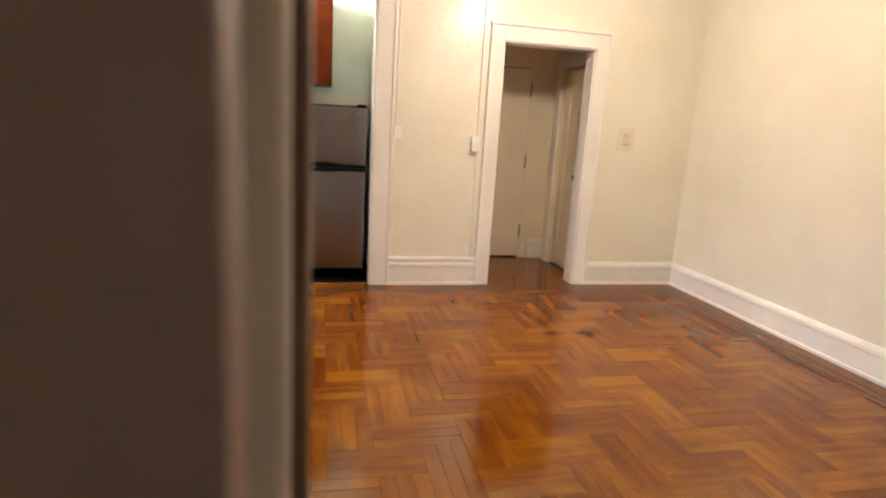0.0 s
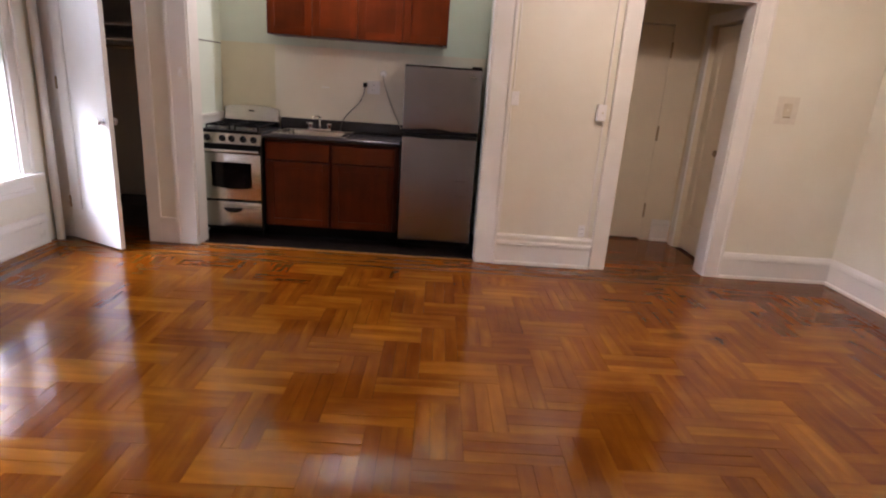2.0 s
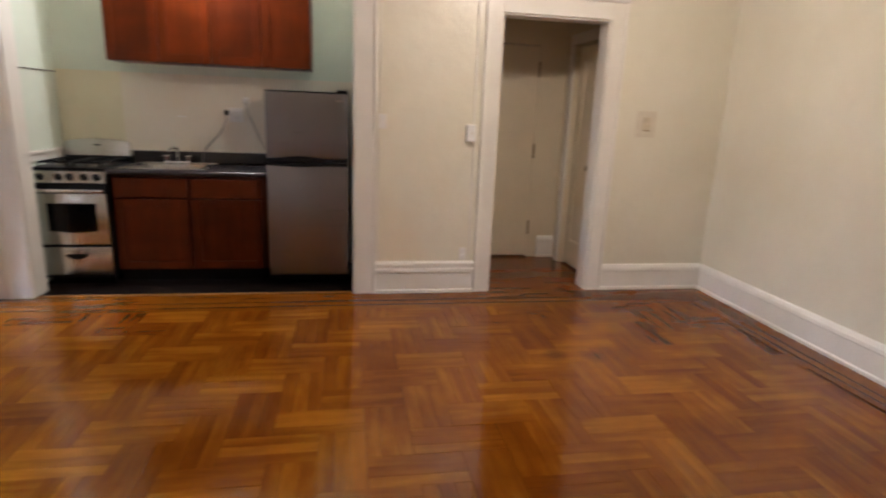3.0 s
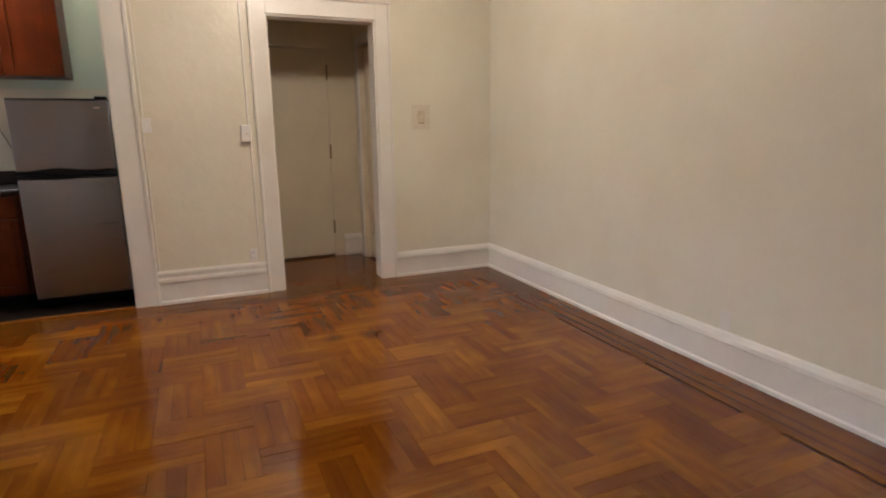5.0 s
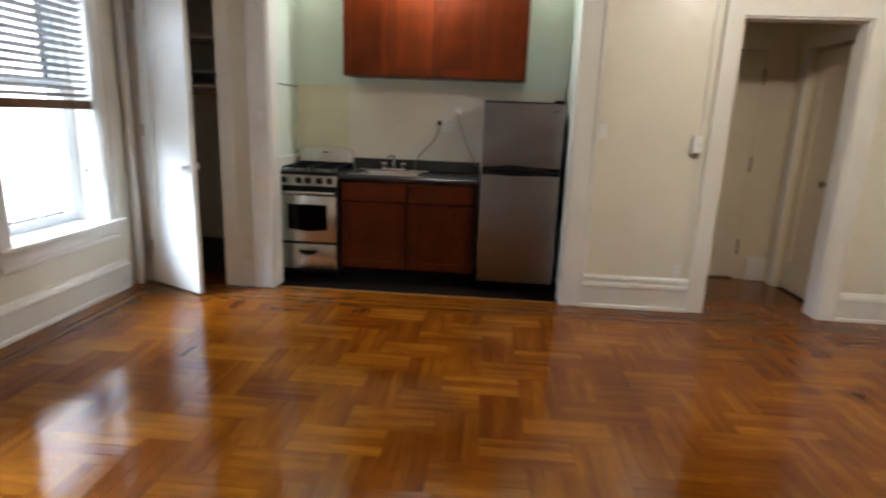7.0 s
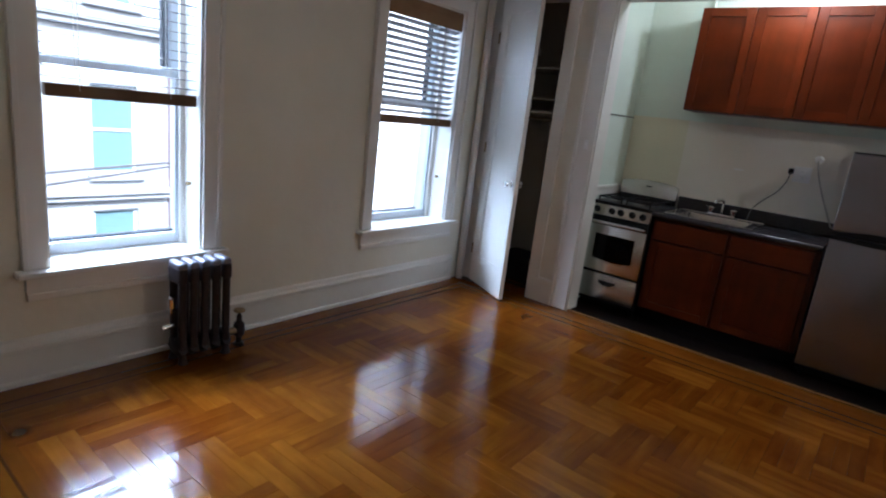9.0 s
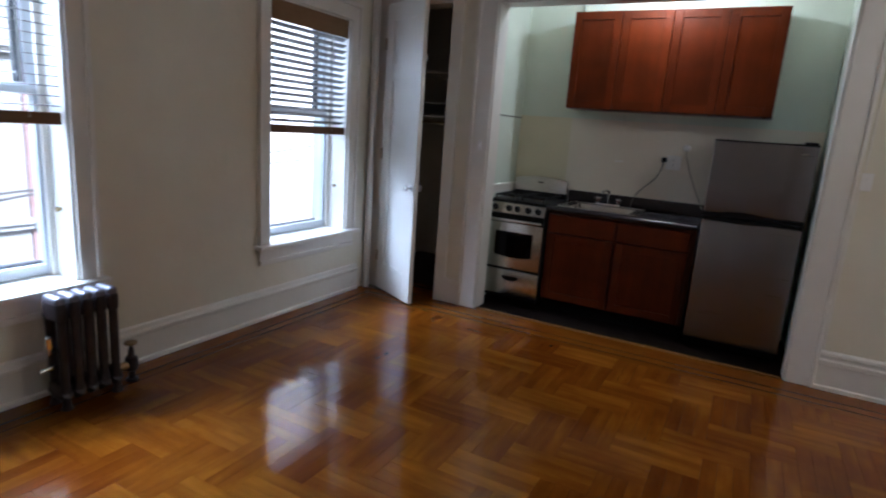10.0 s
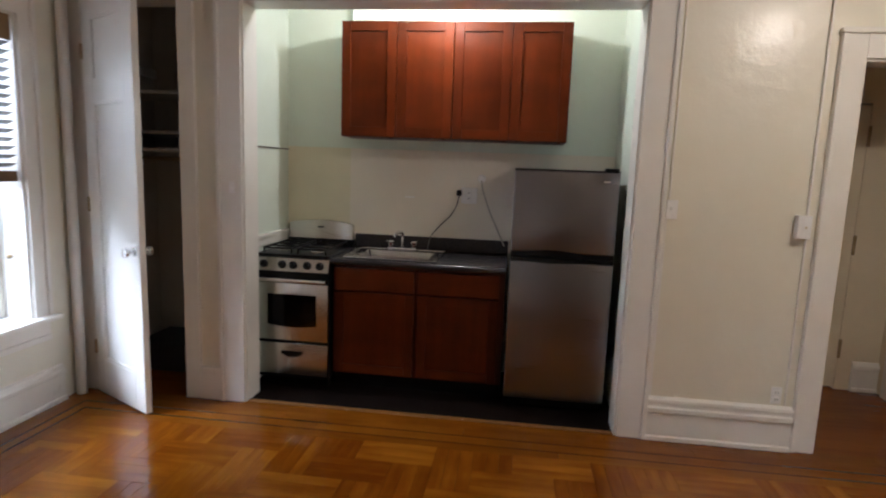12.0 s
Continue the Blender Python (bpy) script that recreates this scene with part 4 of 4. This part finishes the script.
ceiling_lamp(ROOM_LAMP, 0.14, "round opal ceiling lamp, lit, on the room ceiling")
ceiling_lamp(KITCHEN_LAMP, 0.11, "small round opal ceiling lamp, lit, above the kitchenette")

# ---------------------------------------------------------------- wall fittings of the room
t_stat = thing("thermostat_box", (-2.098, -0.002, 1.262), "white plastic chime box with surface wiring", "chime")
part("cover", one(-0.035, 0.035, -0.045, 0, -0.062, 0.062, 0.005), PLASTIC, t_stat)
part("button", lathe(bmesh.new(), [(0.006, 0.0), (0.006, 0.004)], (0.006, -0.045, 0.0), "y", 10), IVORY, t_stat)
part("conduit", boxes((0.018, 0.030, -0.014, -0.001, 0.062, CEIL - 1.270, 0.003)), TRIM, t_stat, "cream surface wiring duct")
part("conduit", boxes((0.026, 0.036, -0.012, -0.001, -1.00, -0.062, 0.003)), TRIM, t_stat, "cream surface wiring duct")
outlet("light_switch", (-2.765, -0.001, 1.325), 0, "small white wall switch beside the kitchenette", "toggle", 0.060, 0.105)
solo("wire_moulding", boxes((-2.798, -2.786, -0.012, -0.001, 0.26, 1.280, 0.003), (-2.788, -2.778, -0.010, -0.001, 1.39, 2.6, 0.003)), TRIM, "painted surface wire moulding beside the kitchenette", "wiring")
outlet("wall_outlet", (-2.115, -0.001, 0.315), 0, "white double outlet above the baseboard", "duplex", 0.055, 0.10)
outlet("light_switch", (-0.668, -0.001, 1.375), 0, "ivory wall switch plate beside the doorway", "toggle", 0.165, 0.205, IVORYPLATE)
solo("switch_insert", boxes((-0.700, -0.636, -0.016, -0.0085, 1.328, 1.428, 0.003)), IVORY, "ivory switch insert on the wall plate", "switch")
solo("switch_label", boxes((-0.696, -0.640, -0.0185, -0.0165, 1.321, 1.329)), BRASS, "dark line under the switch", "switch")
box_e = thing("wall_outlet", (-0.001, -2.62, 0.275), "cream outlet box above the baseboard", "outlet", "", 90)
part("plate", one(-0.036, 0.036, -0.020, 0, -0.055, 0.055, 0.004), TRIM, box_e)
outlet("light_switch", (ALC0 - 0.060, -0.027, 1.345), 0, "small white switch on the kitchenette casing", "toggle", 0.034, 0.07)

solo("wall_hook", boxes((-0.775, -0.747, -0.018, 0.0, 2.560, 2.610, 0.004), (-0.768, -0.754, -0.040, -0.016, 2.560, 2.572, 0.003)), TRIM, "small painted hook high on the wall", "hook")

# closet shelves
for z in (1.545, 1.66, 1.92):
    solo("closet_shelf", one(-6.328, -5.502, 0.30 if z != 1.545 else 0.20, 0.798, z, z + 0.020, 0.002), plain("shelf_paint", (0.5, 0.46, 0.40), 0.5), "dusty painted wooden closet shelf", "shelf", "closet shelves")
solo("closet_rail", tube(bmesh.new(), [(-6.329, 0.45, 1.50), (-5.501, 0.45, 1.50)], 0.014, 12), BRASS, "dull metal closet rail", "rail", "", True)
solo("closet_cleat", boxes((-6.328, -6.30, 0.25, 0.79, 2.08, 2.14, 0.003)), TRIM, "painted cleat high on the closet wall", "cleat")
solo("closet_box", one(-6.25, -5.72, 0.36, 0.78, 0.0, 0.20, 0.01), plain("black_carton", (0.012, 0.011, 0.011), 0.7), "dark low box on the closet floor", "box")


# ---------------------------------------------------------------- radiator
def radiator(at):
    """Small cast iron column radiator of five sections along y."""
    r = thing("radiator", at, "dark bronze painted cast iron column radiator", "radiator")
    pitch, n, h = 0.062, 5, 0.565
    for i in range(n):
        y = (i - (n - 1) / 2) * pitch
        sec = None
        bm = bmesh.new()
        for xx in (-0.048, 0.048):
            tube(bm, [(xx, y, 0.10), (xx, y, h - 0.07)], 0.021, 12)
        tube(bm, [(-0.062, y, 0.085), (-0.030, y, 0.062), (0.030, y, 0.062), (0.062, y, 0.085)], 0.026, 12)
        box(bm, -0.066, 0.066, y - 0.024, y + 0.024, 0.060, 0.125, 0.016, 3)
        box(bm, -0.070, 0.070, y - 0.025, y + 0.025, h - 0.120, h - 0.028, 0.018, 3)
        sec = part("section", bm, RADIATOR, r, "", True)
        part("section_top", box(bmesh.new(), -0.066, 0.066, y - 0.024, y + 0.024, h - 0.048, h, 0.020, 3), RADTOP, sec, "silvery section top, painted lighter as if lit", True)
        if i in (0, n - 1):
            for xx in (-0.052, 0.052):
                part("foot", lathe(bmesh.new(), [(0.026, 0.0), (0.020, 0.025), (0.015, 0.07)], (xx, y, 0), "z", 12), RADIATOR, r)
    tube_y = (n - 1) / 2 * pitch
    part("bushing", tube(bmesh.new(), [(0, -tube_y - 0.02, 0.095), (0, tube_y + 0.02, 0.095)], 0.030, 14), RADIATOR, r, "", True)
    part("bushing", tube(bmesh.new(), [(0, -tube_y - 0.005, h - 0.075), (0, tube_y + 0.005, h - 0.075)], 0.026, 14), RADIATOR, r, "", True)
    part("air_valve", lathe(bmesh.new(), [(0.008, 0), (0.008, 0.03), (0.020, 0.034), (0.020, 0.085), (0.010, 0.095)], (0.0, -tube_y - 0.035, 0.28), "z", 14), CHROME, r, "silver air vent valve", True)
    part("air_valve_stem", tube(bmesh.new(), [(0, -tube_y, 0.29), (0, -tube_y - 0.04, 0.29)], 0.007, 8), CHROME, r)
    part("plug", tube(bmesh.new(), [(0.0, -tube_y - 0.01, 0.215), (0.0, -tube_y - 0.085, 0.205)], 0.014, 10), CHROME, r, "silver horizontal nipple", True)
    v = part("supply_valve", lathe(bmesh.new(), [(0.030, 0.0), (0.030, 0.012), (0.016, 0.018), (0.016, 0.055), (0.030, 0.065), (0.034, 0.10), (0.030, 0.135), (0.017, 0.145), (0.014, 0.185), (0.009, 0.19), (0.009, 0.215)], (0.0, tube_y + 0.115, 0), "z", 18), RADIATOR, r, "dark supply valve", True)
    part("valve_wheel", lathe(bmesh.new(), [(0.012, 0.205), (0.030, 0.208), (0.034, 0.214), (0.030, 0.222), (0.010, 0.226)], (0.0, tube_y + 0.115, 0), "z", 18), BRASS, v, "worn valve handwheel", True)
    part("union", tube(bmesh.new(), [(0, tube_y + 0.02, 0.095), (0, tube_y + 0.10, 0.095)], 0.022, 12), BRASS, r, "", True)
    return r


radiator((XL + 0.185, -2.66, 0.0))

# ---------------------------------------------------------------- outside
GZ = -6.5
structure("ground", one(-90, -6.74, -60, 60, GZ - 0.2, GZ), ASPHALT, "grey asphalt street far below the windows")


def facade(name, x, y0, y1, z1, material, bays, label, group=""):
    b = thing(name, (x, 0, GZ), label, "building", group)
    h = z1 - GZ
    pitch = (y1 - y0) / max(1, bays)
    sills = (2.96, 5.72, 9.35, 12.4, 15.4)
    floors = len(sills)
    wall = bmesh.new()
    ww, wh = 0.95, 1.96
    # piers between windows, and bands between storeys
    if bays == 0:
        box(wall, -0.35, 0, y0, y1, 0, h)
    for i in range(bays + 1 if bays else 0):
        a = y0 if i == 0 else y0 + i * pitch - 0.5 * (pitch - ww)
        c = y1 if i == bays else y0 + i * pitch + 0.5 * (pitch - ww)
        box(wall, -0.35, 0, a, c, 0, h)
    for i in range(bays):
        c = y0 + (i + 0.5) * pitch
        z = 0.0
        for k in range(floors):
            lo = sills[k]
            box(wall, -0.35, 0, c - ww / 2, c + ww / 2, z, lo)
            z = lo + wh
        box(wall, -0.35, 0, c - ww / 2, c + ww / 2, z, h)
    part("wall", wall, material, b)
    part("roof", one(-9.0, 0.15, y0, y1, h, h + 0.35, 0.02), STONE, b)
    for k in range(floors if bays else 0):
        zc = sills[k] - 0.25
        part("cornice", boxes((0, 0.16, y0, y1, zc - 0.30, zc - 0.18, 0.01), (0, 0.24, y0, y1, zc - 0.18, zc - 0.06, 0.02)), STONE, b)
    for i in range(bays):
        c = y0 + (i + 0.5) * pitch
        for k in range(floors):
            lo = sills[k]
            w = part("window", boxes((-0.16, -0.10, c - ww / 2, c - ww / 2 + 0.06, lo, lo + wh), (-0.16, -0.10, c + ww / 2 - 0.06, c + ww / 2, lo, lo + wh), (-0.16, -0.10, c - ww / 2 + 0.06, c + ww / 2 - 0.06, lo, lo + 0.07),
                                     (-0.16, -0.10, c - ww / 2 + 0.06, c + ww / 2 - 0.06, lo + wh - 0.06, lo + wh), (-0.15, -0.10, c - ww / 2 + 0.06, c + ww / 2 - 0.06, lo + wh / 2 - 0.03, lo + wh / 2 + 0.03)), SASH, b)
            part("pane", one(-0.145, -0.135, c - ww / 2 + 0.06, c + ww / 2 - 0.06, lo + 0.07, lo + wh - 0.06), FACADEGLASS, w)
            part("sill", one(0, 0.12, c - ww / 2 - 0.1, c + ww / 2 + 0.1, lo - 0.12, lo, 0.01), STONE, w)
    return b


facade("apartment_building", -17.0, -14.08, 2.30, 13.0, STONE, 7, "pale stone apartment building across the street", "street buildings")
facade("apartment_building", -17.0, 2.35, 4.35, 13.6, BRICKRED, 1, "narrow red brick apartment building across the street", "street buildings")
# added blank block: a sunlit reflector that fills window 2 with white
facade("apartment_building", -17.0, 4.4, 30.0, 13.2, FILLWHITE, 0, "blank white building added to brighten the view from window 2", "street buildings")
cord("street_cable", [(-12.0, -14, 0.3), (-12.2, -7, -0.35), (-12.4, 0, 0.15), (-12.6, 8, 0.6)], 0.02, GREYCORD, "slack black cable over the street")
cord("street_cable", [(-12.0, -14, 0.0), (-12.2, -6, -0.55), (-12.4, 2, 0.35), (-12.6, 9, 1.1)], 0.02, GREYCORD, "slack black cable over the street")



# ---------------------------------------------------------------- parquet
FB = -0.006
UNIT, NS = 0.203, 3
SW = UNIT / NS


def strip_data(length, width, taper=0.0003):
    """Corners and faces of one strip that lies along x from 0 to length, centred on y."""
    a, b, g = 0.0003, length - 0.0003, width / 2 - 0.0003
    lo = [(a, -g, FB), (b, -g, FB), (b, g, FB), (a, g, FB)]
    hi = [(a + taper, -g + taper, 0.0), (b - taper, -g + taper, 0.0), (b - taper, g - taper, 0.0), (a + taper, g - taper, 0.0)]
    mid = [(x, y, -0.0009) for x, y, z in lo]
    verts = lo + mid + hi
    faces = [(8, 9, 10, 11)]
    for base in (0, 4):
        for k in range(4):
            faces.append((base + k, base + (k + 1) % 4, base + 4 + (k + 1) % 4, base + 4 + k))
    return verts, faces


tilt = random.Random(11)


def strip_mesh(name, strips, material):
    """One mesh of many strips: (x, y, along_y, length, width, height off the floor)."""
    V, F, UV = [], [], []
    for x, y, up, length, width, dz, *tag in strips:
        shift = 10.0 * (tag[0] if tag else 0) + 1.0
        vs, fs = strip_data(length, width)
        n = len(V)
        ta, tb = (tilt.gauss(0, 0.0014), tilt.gauss(0, 0.0050)) if len(strips) > 1 and length < 0.6 else (0.0, 0.0)
        vs = [(px, py, pz + (ta * (px - length / 2) + tb * py if pz > -0.001 else 0.0)) for px, py, pz in vs]
        for px, py, pz in vs:
            V.append((x - py, y + px, pz + dz) if up else (x + px, y + py, pz + dz))
        for f in fs:
            F.append([n + i for i in f])
            UV += [(vs[i][0] + shift, vs[i][1]) for i in f]
    me = bpy.data.meshes.new(name)
    me.from_pydata(V, [], F)
    layer = me.uv_layers.new(name="along")
    layer.data.foreach_set("uv", np.array(UV, dtype=np.float32).ravel())
    me.materials.append(material)
    return me


floor = tagged(new("floor", strip_mesh("floor", [(-4.45, -5.74, False, 2.50, 0.32, 0.0), (-4.45, -5.42, False, 2.50, 0.32, 0.0)], FLOORWOOD)), "glossy orange-brown oak parquet floor in herringbone blocks", "floor", "", "structure")

# field of the parquet, inside its border
FX0, FX1, FY0, FY1 = XL + 0.28, -0.29, -3.60, -0.37
rnd = random.Random(5)
near, rest = [], []
for i in range(-40, 40):
    for j in range(-60, 20):
        k = (i - j) % 4
        if k not in (0, 3):
            continue
        up = k == 3
        x, y = i * UNIT - 2.95, j * UNIT - 1.576
        ux1, uy1 = (x + UNIT, y + 2 * UNIT) if up else (x + 2 * UNIT, y + UNIT)
        number = 2 * rnd.randrange(6) + (1 if up else 0)
        for s in range(NS):
            if up:
                xc, a, b = x + (s + 0.5) * SW, y, uy1
                ok = FX0 < xc < FX1
                lo, hi = (FY0, FY1)
            else:
                xc, a, b = y + (s + 0.5) * SW, x, ux1
                ok = FY0 < xc < FY1
                lo, hi = (FX0, FX1)
            a, b = max(a, lo), min(b, hi)
            if not ok or b - a < 0.03:
                continue
            st = (xc, a, True, b - a, SW, rnd.uniform(-0.0003, 0.0003), number) if up else (a, xc, False, b - a, SW, rnd.uniform(-0.0003, 0.0003), number)
            full = abs(b - a - 2 * UNIT) < 1e-6
            if full and -4.7 < st[0] < -1.6 and -3.5 < st[1] < -1.2:
                near.append(st)
            else:
                rest.append(st)
near.sort(key=lambda s: s[1])
rest += near[300:]
strip_kinds = [strip_mesh("strip", [(0, 0, False, 2 * UNIT, SW, 0.0, k)], FLOORWOOD) for k in range(12)]
for x, y, up, length, width, dz, number in near[:300]:
    o = new("strip", strip_kinds[number])
    o.parent = floor
    o.matrix_basis = pose(x, y, dz, tilt.gauss(0, 0.29), tilt.gauss(0, 0.08), 90 if up else 0)
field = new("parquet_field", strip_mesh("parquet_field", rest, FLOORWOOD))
field.parent = floor
tagged(field, kind="stuff")

# border: boards with two dark inlay lines, round the room
light, dark = [], []
edge_n, edge_s, edge_w, edge_e = 0.0, -3.90, XL, 0.0
offs, at = [], 0.0
for w, is_dark in ((0.070, 0), (0.070, 0), (0.010, 1), (0.056, 0), (0.010, 1), (0.054, 0)):
    offs.append((at, w, is_dark))
    at += w
grow = {"n": 0.37 / at, "e": 0.29 / at, "w": 0.28 / at, "s": 0.30 / at}


def run(bucket, p, q, along_y, across, width):
    """Boards end to end from p to q."""
    u = p
    while u < q - 0.02:
        v = min(q, u + rnd.uniform(0.9, 1.7))
        if q - v < 0.3:
            v = q
        bucket.append((across, u, True, v - u, width, 0.0) if along_y else (u, across, False, v - u, width, 0.0))
        u = v


for off, w, is_dark in offs:
    b = dark if is_dark else light
    gn, gs, gw, ge = (grow[k] for k in "nswe")
    run(b, edge_w + off * gw, edge_e - off * ge, False, edge_n - (off + w / 2) * gn, w * gn)
    run(b, edge_w + off * gw, edge_e - off * ge, False, edge_s + (off + w / 2) * gs, w * gs)
    run(b, edge_s + (off + w) * gs, edge_n - (off + w) * gn, True, edge_w + (off + w / 2) * gw, w * gw)
    run(b, edge_s + (off + w) * gs, edge_n - (off + w) * gn, True, edge_e - (off + w / 2) * ge, w * ge)
# boards in the hall, the closet, the kitchenette and the entrance
hall = []
y = 0.0325
while y < 1.25:
    run(hall, -2.32, HALL_R, False, y, 0.065)
    y += 0.065
y = 0.0325
while y < 0.86:
    run(hall, XL, -5.50, False, y, 0.065)
    y += 0.065
structure("floor_kitchenette", one(-5.50, -2.60, 0.012, BACK, -0.008, 0.0), VINYL, "dark worn vinyl floor of the kitchenette")
structure("trim_threshold", one(ALC0 + 0.012, ALC1 - 0.012, -0.012, 0.024, 0.0, 0.009, 0.004), plain("worn_threshold_wood", (0.22, 0.105, 0.03), 0.25), "worn varnished wooden threshold strip")
y = edge_s - 0.0325
while y > -5.26:
    run(light, *((XL, 0.0) if y > SOUTH else (-4.45, -1.90)), False, y, 0.065)
    y -= 0.065
for nm, lst, m, lab in (("border_boards", light, FLOORLIGHT, "pale oak border boards"), ("inlay_lines", dark, FLOORDARK, "dark walnut inlay lines"), ("hall_boards", hall, HALLWOOD, "darker oak boards in hall and closet")):
    o = new(nm, strip_mesh(nm, lst, m))
    o.parent = floor
    tagged(o, lab, kind="stuff")
